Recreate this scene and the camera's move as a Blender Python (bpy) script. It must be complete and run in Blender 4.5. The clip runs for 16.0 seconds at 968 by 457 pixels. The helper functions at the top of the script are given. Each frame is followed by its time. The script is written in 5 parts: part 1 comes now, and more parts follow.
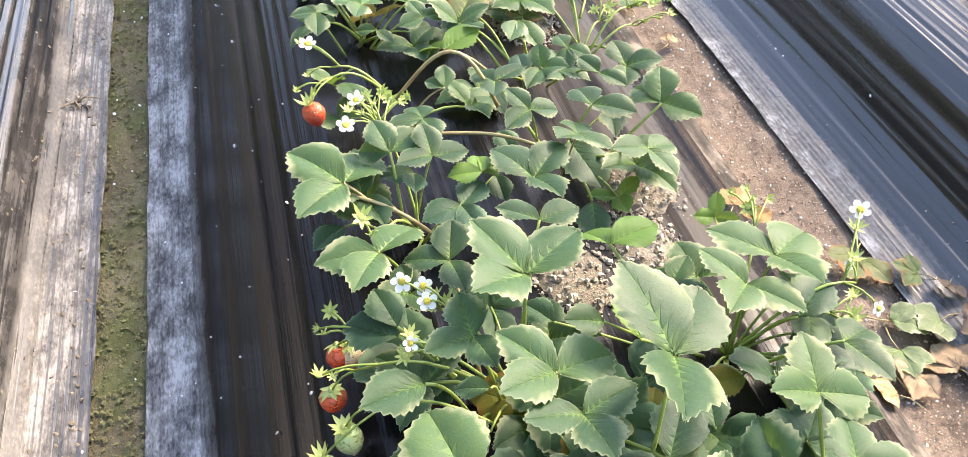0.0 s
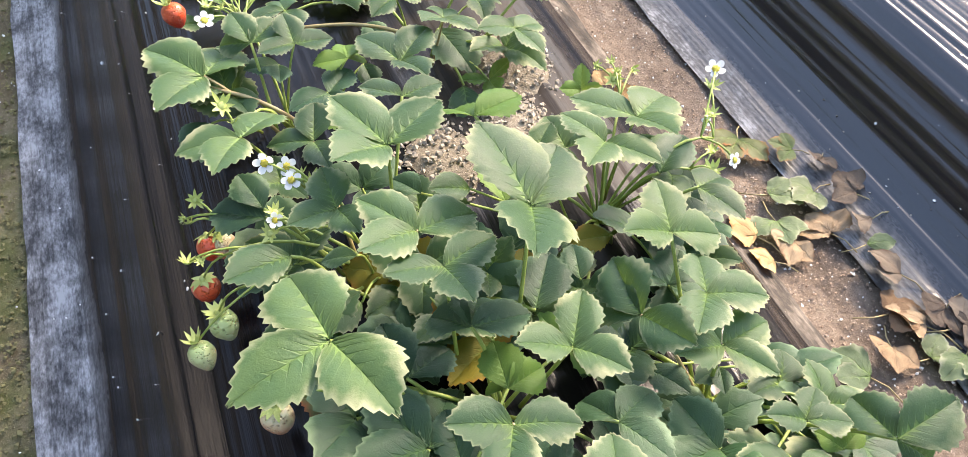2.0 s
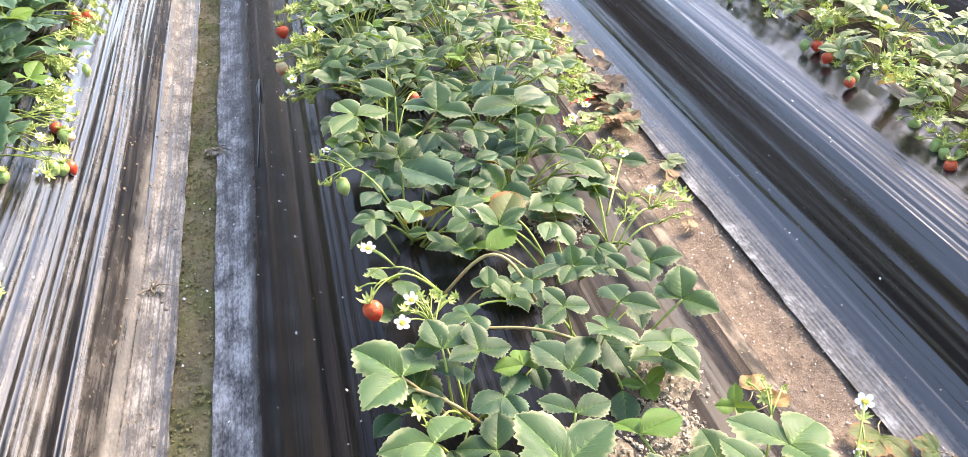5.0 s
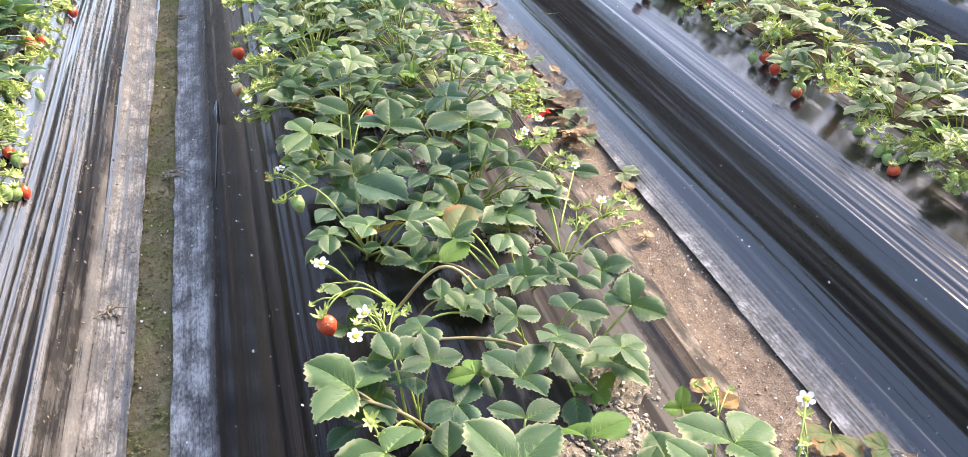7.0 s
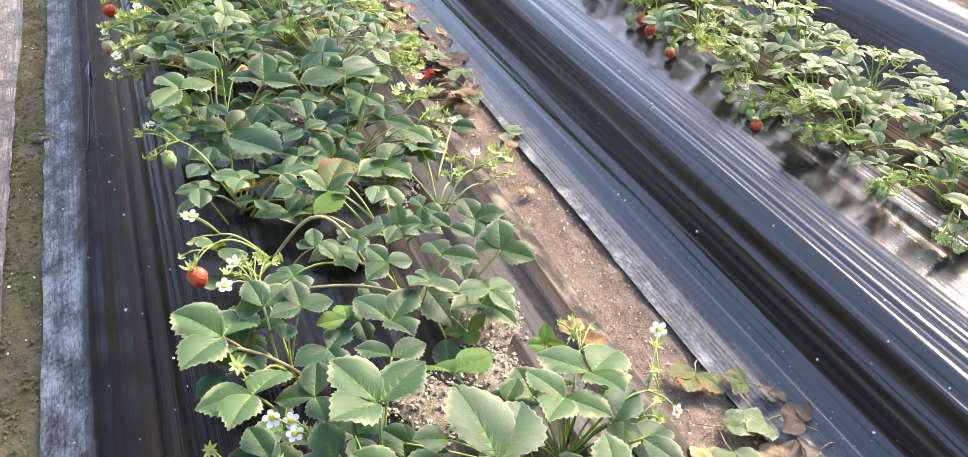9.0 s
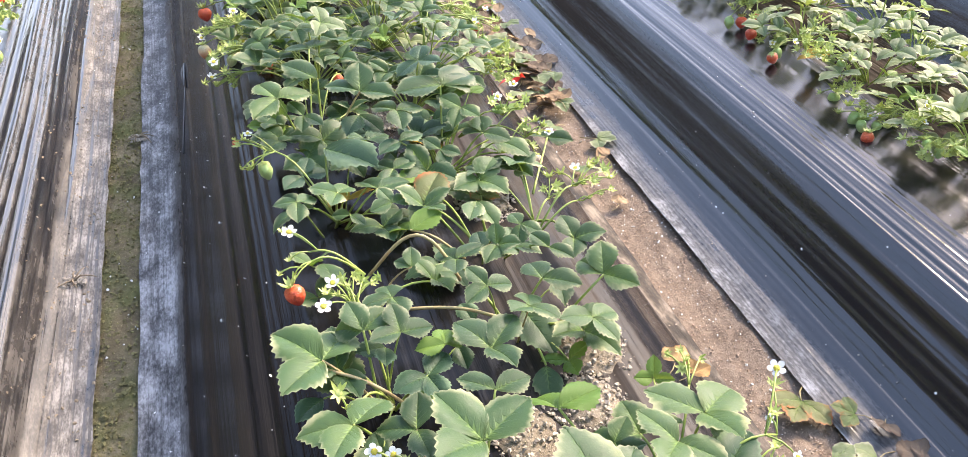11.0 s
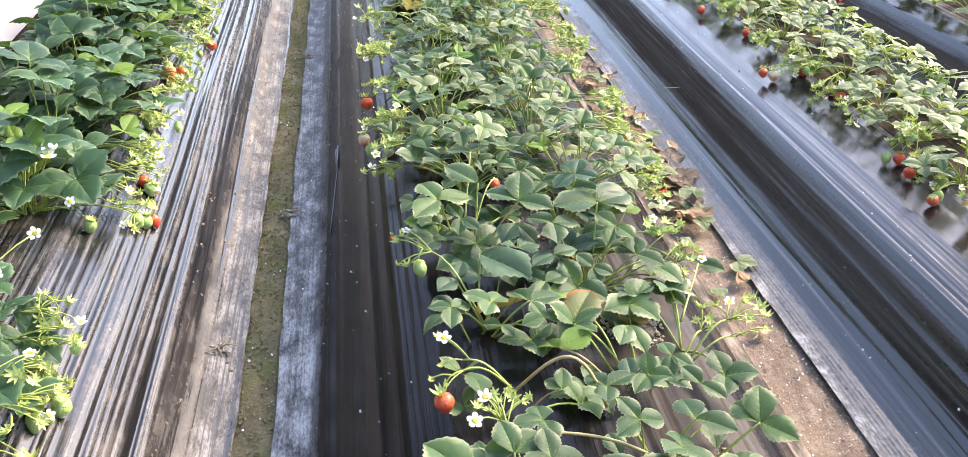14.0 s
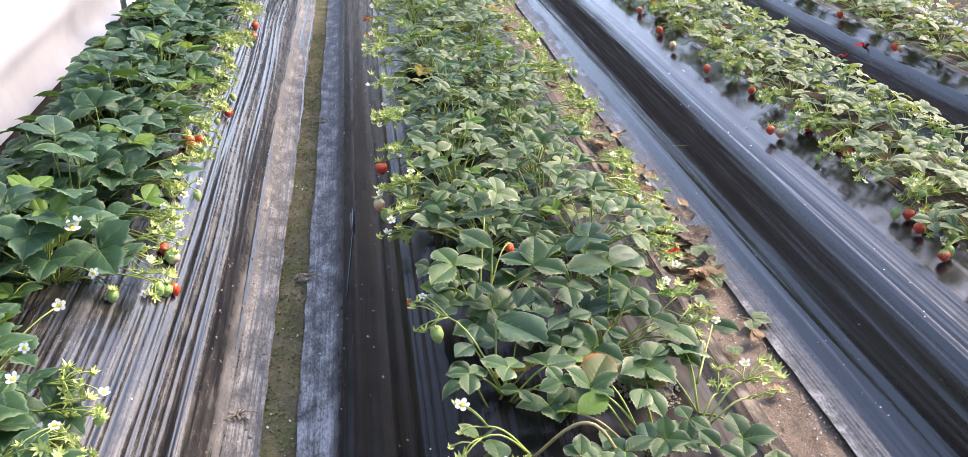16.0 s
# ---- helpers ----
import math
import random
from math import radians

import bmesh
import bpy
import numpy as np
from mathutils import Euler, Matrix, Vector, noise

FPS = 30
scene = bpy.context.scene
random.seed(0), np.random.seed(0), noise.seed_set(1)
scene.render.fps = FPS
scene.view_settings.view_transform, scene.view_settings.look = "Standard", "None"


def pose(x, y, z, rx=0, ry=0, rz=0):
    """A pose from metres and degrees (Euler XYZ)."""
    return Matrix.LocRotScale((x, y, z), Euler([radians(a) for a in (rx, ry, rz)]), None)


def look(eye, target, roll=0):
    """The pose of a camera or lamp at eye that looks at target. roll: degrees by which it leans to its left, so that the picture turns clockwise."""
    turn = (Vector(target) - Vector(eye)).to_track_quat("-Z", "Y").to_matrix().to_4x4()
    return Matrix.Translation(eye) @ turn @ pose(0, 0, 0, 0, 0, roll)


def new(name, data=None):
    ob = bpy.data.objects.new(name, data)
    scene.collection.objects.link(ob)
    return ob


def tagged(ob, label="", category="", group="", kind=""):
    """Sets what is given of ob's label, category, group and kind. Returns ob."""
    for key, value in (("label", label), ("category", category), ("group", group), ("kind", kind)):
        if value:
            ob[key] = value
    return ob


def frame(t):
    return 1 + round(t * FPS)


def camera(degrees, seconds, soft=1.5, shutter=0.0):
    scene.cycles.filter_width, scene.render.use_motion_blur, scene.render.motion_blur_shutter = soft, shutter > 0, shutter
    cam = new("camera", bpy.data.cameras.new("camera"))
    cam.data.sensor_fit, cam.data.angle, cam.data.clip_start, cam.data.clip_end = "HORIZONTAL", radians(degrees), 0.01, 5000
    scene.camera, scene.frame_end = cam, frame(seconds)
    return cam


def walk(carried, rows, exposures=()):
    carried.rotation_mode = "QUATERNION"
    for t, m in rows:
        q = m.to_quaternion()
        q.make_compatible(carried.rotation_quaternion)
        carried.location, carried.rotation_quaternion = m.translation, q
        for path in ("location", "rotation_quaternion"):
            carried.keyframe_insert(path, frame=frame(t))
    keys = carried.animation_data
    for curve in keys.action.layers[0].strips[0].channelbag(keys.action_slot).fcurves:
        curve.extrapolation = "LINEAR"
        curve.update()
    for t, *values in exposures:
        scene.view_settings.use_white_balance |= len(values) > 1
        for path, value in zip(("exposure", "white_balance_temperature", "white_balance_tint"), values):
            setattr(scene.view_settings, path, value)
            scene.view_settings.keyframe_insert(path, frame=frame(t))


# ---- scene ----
cam = camera(59.0, 16.0, 0.65)
PATH = [
    (0, (0.235, -1.351, 0.963), (0.64, -0.007, -0.462), 2.4),
    (0.5, (0.259, -1.381, 0.961), (0.77, -0.068, -0.458), 3.2),
    (1, (0.275, -1.39, 0.955), (0.823, -0.097, -0.469), 2.4),
    (1.5, (0.269, -1.414, 0.935), (0.803, -0.178, -0.544), 3.4),
    (2, (0.273, -1.42, 0.922), (0.814, -0.216, -0.581), 3.7),
    (2.5, (0.279, -1.424, 0.91), (0.832, -0.249, -0.611), 4.6),
    (3, (0.269, -1.424, 0.922), (0.818, -0.239, -0.593), 4.6),
    (3.5, (0.259, -1.423, 0.954), (0.799, -0.164, -0.503), 4.0),
    (4, (0.24, -1.426, 0.995), (0.749, -0.07, -0.383), 3.7),
    (4.1, (0.237, -1.429, 1.008), (0.737, -0.045, -0.346), 3.4),
    (4.5, (0.214, -1.417, 1.057), (0.649, 0.103, -0.169), 1.2),
    (4.7, (0.203, -1.407, 1.078), (0.59, 0.165, -0.095), 0.2),
    (6.8, (0.218, -1.426, 1.087), (0.67, 0.173, -0.027), 0.4),
    (7, (0.224, -1.432, 1.083), (0.688, 0.162, -0.033), 0.1),
    (7.5, (0.242, -1.452, 1.081), (0.767, 0.107, -0.057), 1.2),
    (8, (0.259, -1.479, 1.082), (0.916, 0.036, -0.047), 3.1),
    (8.2, (0.259, -1.485, 1.078), (0.933, 0.017, -0.058), 3.2),
    (10.3, (0.234, -1.469, 1.065), (0.784, 0.037, -0.13), 1.5),
    (10.5, (0.23, -1.456, 1.066), (0.748, 0.057, -0.135), 0.7),
    (11, (0.237, -1.417, 1.077), (0.739, 0.115, -0.107), 1.2),
    (11.5, (0.223, -1.393, 1.089), (0.689, 0.196, -0.033), 1.4),
    (12, (0.204, -1.378, 1.085), (0.587, 0.221, -0.053), -0.1),
    (12.5, (0.186, -1.361, 1.092), (0.494, 0.274, -0.018), 0.5),
    (13, (0.165, -1.359, 1.103), (0.447, 0.311, 0.038), 1.8),
    (13.5, (0.165, -1.362, 1.113), (0.449, 0.303, 0.043), 1.9),
    (14, (0.159, -1.373, 1.122), (0.456, 0.313, 0.088), 3.1),
    (14.5, (0.163, -1.376, 1.131), (0.434, 0.331, 0.125), 1.6),
    (15, (0.165, -1.384, 1.148), (0.418, 0.338, 0.162), 1.3),
    (15.5, (0.159, -1.388, 1.159), (0.423, 0.354, 0.214), 1.4),
    (16, (0.149, -1.382, 1.153), (0.426, 0.368, 0.225), 1.7),
]
walk(cam, [(t, look(eye, target, roll)) for t, eye, target, roll in PATH], [(0.0, 2.89, 7640, 16), (1.5, 2.73, 7640, 16), (3.0, 2.67, 7640, 16), (4.0, 2.92, 7640, 16), (4.5, 3.01, 7810, 17), (7.0, 2.77, 7550, 17), (11.0, 2.77, 7600, 18), (13.5, 2.81, 7600, 18), (14.5, 2.90, 7500, 19), (15.0, 2.72, 7450, 20), (16.0, 2.44, 7300, 20)])

# ---- light ----
world = bpy.data.worlds.new("sky")
scene.world = world
world.use_nodes = True
wn, wl = world.node_tree.nodes, world.node_tree.links
sky = wn.new("ShaderNodeTexSky")
sky.sky_type = "NISHITA"
sky.sun_disc = False
SUN_ELEVATION, SUN_HEADING = 38.0, 64.0  # heading: degrees from +y towards +x
sky.sun_elevation, sky.sun_rotation = radians(SUN_ELEVATION), radians(SUN_HEADING)
sky.dust_density = 1.2
wn["Background"].inputs["Strength"].default_value = 0.15
wl.new(sky.outputs["Color"], wn["Background"].inputs["Color"])
sun_data = bpy.data.lights.new("sun", "SUN")
sun_data.energy, sun_data.angle, sun_data.color = 1.7, radians(20.0), (1.0, 0.93, 0.82)
sun = new("sun", sun_data)
se, sh = radians(SUN_ELEVATION), radians(SUN_HEADING)
SUN_DIR = Vector((math.cos(se) * math.sin(sh), math.cos(se) * math.cos(sh), math.sin(se)))
sun.matrix_world = look(SUN_DIR * 20, (0, 0, 0))


# ---- material helpers ----
class Mat:
    """A node material under construction."""

    def __init__(self, name, rough=0.5, metal=0.0, spec=0.5):
        self.m = bpy.data.materials.new(name)
        self.m.use_nodes = True
        self.n, self.l = self.m.node_tree.nodes, self.m.node_tree.links
        self.b = self.n["Principled BSDF"]
        self.b.inputs["Roughness"].default_value = rough
        self.b.inputs["Metallic"].default_value = metal
        self.b.inputs["Specular IOR Level"].default_value = spec

    def coord(self, scale=(1, 1, 1), kind="Object"):
        c = self.n.new("ShaderNodeTexCoord")
        mp = self.n.new("ShaderNodeMapping")
        mp.inputs["Scale"].default_value = scale
        self.l.new(c.outputs[kind], mp.inputs["Vector"])
        return mp.outputs["Vector"]

    def noise(self, scale, vec=None, detail=4.0, rough=0.55):
        t = self.n.new("ShaderNodeTexNoise")
        t.inputs["Scale"].default_value = scale
        t.inputs["Detail"].default_value = detail
        t.inputs["Roughness"].default_value = rough
        if vec is not None:
            self.l.new(vec, t.inputs["Vector"])
        return t.outputs["Fac"]

    def ramp(self, fac, stops):
        r = self.n.new("ShaderNodeValToRGB")
        e = r.color_ramp.elements
        while len(e) < len(stops):
            e.new(0.5)
        for k, (p, c) in zip(e, stops):
            k.position = p
            k.color = (*c, 1) if len(c) == 3 else c
        self.l.new(fac, r.inputs["Fac"])
        return r.outputs["Color"]

    def curve(self, fac, a, b, lo=0.0, hi=1.0):
        r = self.n.new("ShaderNodeMapRange")
        for k, v in zip(("From Min", "From Max", "To Min", "To Max"), (a, b, lo, hi)):
            r.inputs[k].default_value = v
        self.l.new(fac, r.inputs["Value"])
        return r.outputs["Result"]

    def mix(self, fac, a, b, mode="MIX"):
        x = self.n.new("ShaderNodeMix")
        x.data_type, x.blend_type = "RGBA", mode
        for sock, v in ((x.inputs[0], fac), (x.inputs[6], a), (x.inputs[7], b)):
            if isinstance(v, (int, float)):
                sock.default_value = v
            elif isinstance(v, tuple):
                sock.default_value = (*v, 1)
            else:
                self.l.new(v, sock)
        return x.outputs[2]

    def math(self, op, a, b=None):
        x = self.n.new("ShaderNodeMath")
        x.operation = op
        for sock, v in zip(x.inputs, (a, b)):
            if v is None:
                continue
            if isinstance(v, (int, float)):
                sock.default_value = v
            else:
                self.l.new(v, sock)
        return x.outputs[0]

    def split(self, vec):
        s = self.n.new("ShaderNodeSeparateXYZ")
        self.l.new(vec, s.inputs[0])
        return s.outputs

    def attr(self, name):
        a = self.n.new("ShaderNodeAttribute")
        a.attribute_name = name
        return a.outputs["Fac"]

    def random(self):
        return self.n.new("ShaderNodeObjectInfo").outputs["Random"]

    def island(self):
        return self.n.new("ShaderNodeNewGeometry").outputs["Random Per Island"]

    def color(self, c):
        if isinstance(c, tuple):
            self.b.inputs["Base Color"].default_value = (*c, 1)
        else:
            self.l.new(c, self.b.inputs["Base Color"])
        return self

    def roughness(self, r):
        self.l.new(r, self.b.inputs["Roughness"])
        return self

    def bump(self, h, strength=0.3, distance=0.005):
        b = self.n.new("ShaderNodeBump")
        b.inputs["Strength"].default_value = strength
        b.inputs["Distance"].default_value = distance
        self.l.new(h, b.inputs["Height"])
        self.l.new(b.outputs["Normal"], self.b.inputs["Normal"])
        return self

    def thin(self, c, amount):
        """Lets part of the light pass through a thin sheet."""
        t = self.n.new("ShaderNodeBsdfTranslucent")
        if isinstance(c, tuple):
            t.inputs["Color"].default_value = (*c, 1)
        else:
            self.l.new(c, t.inputs["Color"])
        x = self.n.new("ShaderNodeMixShader")
        x.inputs[0].default_value = amount
        self.l.new(self.b.outputs[0], x.inputs[1])
        self.l.new(t.outputs[0], x.inputs[2])
        self.l.new(x.outputs[0], self.n["Material Output"].inputs["Surface"])
        return self


def film_material(name, rest, high, dust, least, patchy, brown, veil, gloss, spec, relief, top=0.0, ridged=0.0, reflection_band=None, near=1.0):
    """Glossy black mulch film; pale dust along its edge, up to the height rest to high, brown dust in long streaks
    above. Sun glare on the crests and a dark reflection strip can be put into the colour.
    """
    m = Mat(name, 0.18, 0.0, 0.5)
    v = m.coord()
    x, y, z = m.split(v)[:3]
    ridge = m.attr("ridge")
    streak = m.noise(1.0, m.coord((210, 3.0, 60)), 4.0, 0.6)
    wide = m.noise(1.0, m.coord((16, 2.6, 12)), 5.0, 0.62)
    blot = m.noise(22.0, m.coord((1, 0.55, 1)), 6.0, 0.68)
    fine = m.noise(260.0, m.coord((1, 0.35, 1)), 3.0, 0.7)
    rub = m.math("ADD", m.math("MULTIPLY", streak, 0.12), m.math("ADD", m.math("MULTIPLY", blot, 0.68), m.math("MULTIPLY", fine, 0.20)))
    edge = m.curve(m.math("ADD", z, m.math("MULTIPLY", m.math("SUBTRACT", wide, 0.5), 0.03)), high, rest)
    cover = m.math("MULTIPLY", edge, m.curve(rub, 0.5 - patchy, 0.5 + patchy, least, 1.0))
    # pale crests, dark grooves: sun glare on the pleats put into the colour
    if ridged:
        crest_glare = m.math("MULTIPLY", m.curve(m.math("ADD", ridge, m.math("MULTIPLY", m.math("SUBTRACT", streak, 0.5), 0.5)), 0.55, 0.85), m.curve(blot, 0.35, 0.6, 0.3, 1.0))
        cover = m.math("MULTIPLY", m.math("MAXIMUM", cover, m.math("MULTIPLY", crest_glare, ridged)), m.curve(ridge, 0.28, 0.46, 0.15, 1.0))
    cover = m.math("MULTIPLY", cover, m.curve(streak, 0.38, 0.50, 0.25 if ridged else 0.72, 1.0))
    haze = m.math("MULTIPLY", m.curve(wide, 0.44, 0.62), m.math("MULTIPLY", m.curve(m.math("ADD", m.math("MULTIPLY", streak, 0.6), m.math("MULTIPLY", blot, 0.4)), 0.42, 0.62), veil))
    haze = m.math("MULTIPLY", haze, m.curve(y, -0.5, 1.0, near, 1.0))
    # brown strip: dark reflection on the steep flank put into the colour, plus dust
    if reflection_band:
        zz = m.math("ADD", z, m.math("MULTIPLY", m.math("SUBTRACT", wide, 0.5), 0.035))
        dull = m.math("MULTIPLY", m.curve(zz, reflection_band[0] - 0.02, reflection_band[0] + 0.02), m.curve(zz, reflection_band[1] + 0.02, reflection_band[1] - 0.02))
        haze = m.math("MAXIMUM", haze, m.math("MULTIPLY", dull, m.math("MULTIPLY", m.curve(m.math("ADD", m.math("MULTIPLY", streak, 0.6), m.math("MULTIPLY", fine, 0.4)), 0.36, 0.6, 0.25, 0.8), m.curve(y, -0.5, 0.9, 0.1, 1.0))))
        # the crown is browned and dulled to keep sun glare off it
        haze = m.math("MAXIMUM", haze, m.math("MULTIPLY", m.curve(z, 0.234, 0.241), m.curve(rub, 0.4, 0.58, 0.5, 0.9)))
    if top:
        haze = m.math("MULTIPLY", haze, m.curve(z, 0.25, 0.21))
        spilled = m.math("MULTIPLY", m.curve(m.math("ADD", z, m.math("MULTIPLY", m.math("SUBTRACT", blot, 0.5), 0.03)), 0.235, 0.265), m.math("MULTIPLY", m.curve(x, 0.46, 0.58), m.curve(rub, 0.42, 0.60, top * 0.45, top)))
        spilled = m.math("MULTIPLY", spilled, m.curve(y, -0.98, -0.80, 0.05, 1.0))
        haze = m.math("MAXIMUM", haze, spilled)
    black = m.ramp(wide, [(0.3, (0.005, 0.005, 0.006)), (0.7, (0.010, 0.009, 0.009))])
    grey = m.mix(m.curve(m.math("ADD", m.math("MULTIPLY", fine, 0.45), m.math("MULTIPLY", blot, 0.55)), 0.40, 0.60), tuple(q * 0.42 for q in dust), dust)
    if top:
        grey = m.mix(m.curve(x, 0.4, 0.6), grey, m.mix(m.curve(blot, 0.4, 0.6), (0.05, 0.043, 0.036), (0.19, 0.16, 0.13)))
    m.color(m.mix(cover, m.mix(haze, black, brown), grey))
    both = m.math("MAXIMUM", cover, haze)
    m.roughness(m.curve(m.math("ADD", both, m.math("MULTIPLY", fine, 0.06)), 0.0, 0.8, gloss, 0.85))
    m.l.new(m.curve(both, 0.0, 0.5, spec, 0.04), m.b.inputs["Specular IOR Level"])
    m.bump(m.math("ADD", m.math("MULTIPLY", streak, 1.0), m.math("ADD", m.math("MULTIPLY", m.math("MULTIPLY", m.math("ADD", fine, blot), cover), 1.2), m.math("MULTIPLY", wide, 0.6))), relief, 0.004)
    return m.m


def soil_material(name, dark, mid, pale, green):
    m = Mat(name, 0.95, 0.0, 0.2)
    v = m.coord()
    a, b, c = m.noise(14, v), m.noise(90, v, 6.0, 0.7), m.noise(420, v, 3.0, 0.7)
    col = m.ramp(m.math("ADD", m.math("MULTIPLY", a, 0.5), m.math("MULTIPLY", b, 0.5)), [(0.32, dark), (0.52, mid), (0.72, pale)])
    col = m.mix(m.curve(c, 0.62, 0.72), col, tuple(min(1, q * 1.9) for q in pale))
    if green:
        col = m.mix(m.math("MULTIPLY", m.curve(m.noise(11, v, 5.0), 0.45, 0.62), 0.6), col, green)
    m.color(col)
    m.bump(m.math("ADD", b, m.math("MULTIPLY", c, 0.5)), 0.7, 0.006)
    return m.m


def leaf_material(name, stops, lit, shine=0.42, amount=0.25, edge=None, spec=0.2, heart=(0.15, 0.235, 0.06)):
    """Leaf blade in the leaf's own units: mottled green, thin pale veins that meet at the stalk, a burnt rim; on green
    leaves a bleached one that also paints the light on raised edges.
    """
    m = Mat(name, shine, 0.0, spec)
    v = m.coord()
    vein, rim, base = m.attr("vein"), m.attr("rim"), m.attr("base")
    thin = m.curve(vein, 0.68, 0.97)
    r = m.random()
    wide, big, fine = m.noise(1.1, v, 2.0), m.noise(4.5, v), m.noise(46, v, 3.0, 0.7)
    col = m.ramp(m.math("ADD", m.math("MULTIPLY", r, 0.6), m.math("MULTIPLY", big, 0.4)), stops)
    col = m.mix(m.math("MULTIPLY", m.curve(fine, 0.45, 0.7), 0.25), col, tuple(q * 1.4 for q in stops[-1][1]))
    col = m.mix(m.math("MULTIPLY", m.curve(base, 0.55, 1.0), 0.4), col, heart)
    col = m.mix(m.math("MULTIPLY", thin, m.curve(base, 0.0, 0.9, 0.34, 0.75)), col, tuple(q * 1.35 for q in heart))
    # on green leaves the pale rim also paints light caught by raised edges
    if edge:
        lit_worn = m.math("ADD", rim, m.math("ADD", m.math("MULTIPLY", m.math("SUBTRACT", wide, 0.5), 1.8), m.math("MULTIPLY", m.math("SUBTRACT", big, 0.5), 0.7)))
        lit_worn = m.math("ADD", lit_worn, m.math("MULTIPLY", m.math("SUBTRACT", fine, 0.5), 0.15))
        lit_worn = m.math("MULTIPLY", m.curve(lit_worn, 0.55, 1.1), m.curve(r, 0.1, 0.8, 0.45, 1.0))
        col = m.mix(lit_worn, col, edge)
        col = m.mix(m.math("MULTIPLY", m.curve(rim, 0.70, 0.98), 0.45), col, edge)
    m.color(col)
    m.roughness(m.curve(big, 0.3, 0.7, shine - 0.05, shine + 0.1))
    m.bump(m.math("SUBTRACT", m.math("ADD", m.math("MULTIPLY", fine, 0.28), m.math("MULTIPLY", big, 0.6)), m.math("MULTIPLY", thin, 0.8)), 0.6, 0.0022)
    m.thin(lit, amount)
    return m.m


GREEN = [(0.15, (0.013, 0.040, 0.018)), (0.45, (0.025, 0.064, 0.028)), (0.7, (0.040, 0.088, 0.035)), (0.9, (0.070, 0.120, 0.038))]
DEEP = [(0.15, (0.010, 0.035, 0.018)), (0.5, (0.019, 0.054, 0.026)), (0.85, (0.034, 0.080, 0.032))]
# paler growth; grey-white sheen of backlit tops is partly in these tones too
PALE_TONES = [(0.15, (0.055, 0.095, 0.05)), (0.5, (0.11, 0.155, 0.08)), (0.85, (0.21, 0.24, 0.125))]
M_LEAF = leaf_material("leaf_green", GREEN, (0.16, 0.27, 0.035), 0.46, 0.26, (0.30, 0.31, 0.17), 0.26)
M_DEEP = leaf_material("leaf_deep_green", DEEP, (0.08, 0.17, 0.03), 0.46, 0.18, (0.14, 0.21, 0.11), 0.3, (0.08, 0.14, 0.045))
M_PALE = leaf_material("leaf_pale", PALE_TONES, (0.24, 0.31, 0.06), 0.55, 0.28, (0.42, 0.41, 0.27), 0.2)
M_YOUNG = leaf_material("leaf_young", [(0.2, (0.06, 0.13, 0.025)), (0.8, (0.12, 0.20, 0.04))], (0.24, 0.34, 0.05), 0.45, 0.28)
M_YELLOW = leaf_material("leaf_yellow", [(0.2, (0.10, 0.12, 0.02)), (0.8, (0.30, 0.20, 0.025))], (0.38, 0.24, 0.02), 0.55, 0.3, (0.30, 0.10, 0.02))
M_RED = leaf_material("leaf_red", [(0.2, (0.06, 0.10, 0.035)), (0.8, (0.12, 0.12, 0.045))], (0.22, 0.2, 0.04), 0.5, 0.22, (0.38, 0.10, 0.035))
M_DRY = leaf_material("leaf_dry", [(0.2, (0.14, 0.085, 0.05)), (0.8, (0.36, 0.26, 0.16))], (0.25, 0.15, 0.08), 0.8, 0.12, (0.15, 0.09, 0.055), 0.1, (0.2, 0.14, 0.09))


def plain(name, a, b, scale=60.0, rough=0.5, bump=0.2, spec=0.5, lit=None, amount=0.2):
    m = Mat(name, rough, 0.0, spec)
    v = m.coord()
    f = m.noise(scale, v)
    m.color(m.mix(m.math("MULTIPLY", m.random(), 0.4), m.ramp(f, [(0.3, a), (0.7, b)]), a))
    m.bump(m.noise(scale * 5, v), bump, 0.001)
    if lit:
        m.thin(lit, amount)
    return m.m


M_STEM = plain("stem_green", (0.20, 0.28, 0.05), (0.36, 0.42, 0.11), 80, 0.45, lit=(0.3, 0.4, 0.08), amount=0.15)
M_STEM_RED = plain("stem_tan", (0.30, 0.20, 0.09), (0.38, 0.33, 0.14), 40, 0.5)
M_CALYX = plain("calyx_green", (0.34, 0.40, 0.09), (0.55, 0.58, 0.22), 200, 0.5, lit=(0.3, 0.42, 0.1), amount=0.2)
M_PETAL = plain("petal_white", (0.72, 0.73, 0.70), (0.85, 0.85, 0.82), 100, 0.6, lit=(0.8, 0.8, 0.75), amount=0.3)
M_CORE = plain("flower_core", (0.60, 0.48, 0.05), (0.75, 0.62, 0.10), 500, 0.8, 0.8)


# ---- mesh helpers ----
def mesh_of(name, verts, faces, mats, smooth=True, slots=None, floats=()):
    me = bpy.data.meshes.new(name)
    me.from_pydata(verts, [], faces)
    for m in mats if isinstance(mats, (list, tuple)) else [mats]:
        me.materials.append(m)
    if slots is not None:
        me.polygons.foreach_set("material_index", slots)
    if smooth:
        me.polygons.foreach_set("use_smooth", [True] * len(faces))
    for key, values in floats:
        me.attributes.new(key, "FLOAT", "POINT").data.foreach_set("value", values)
    me.update()
    return me


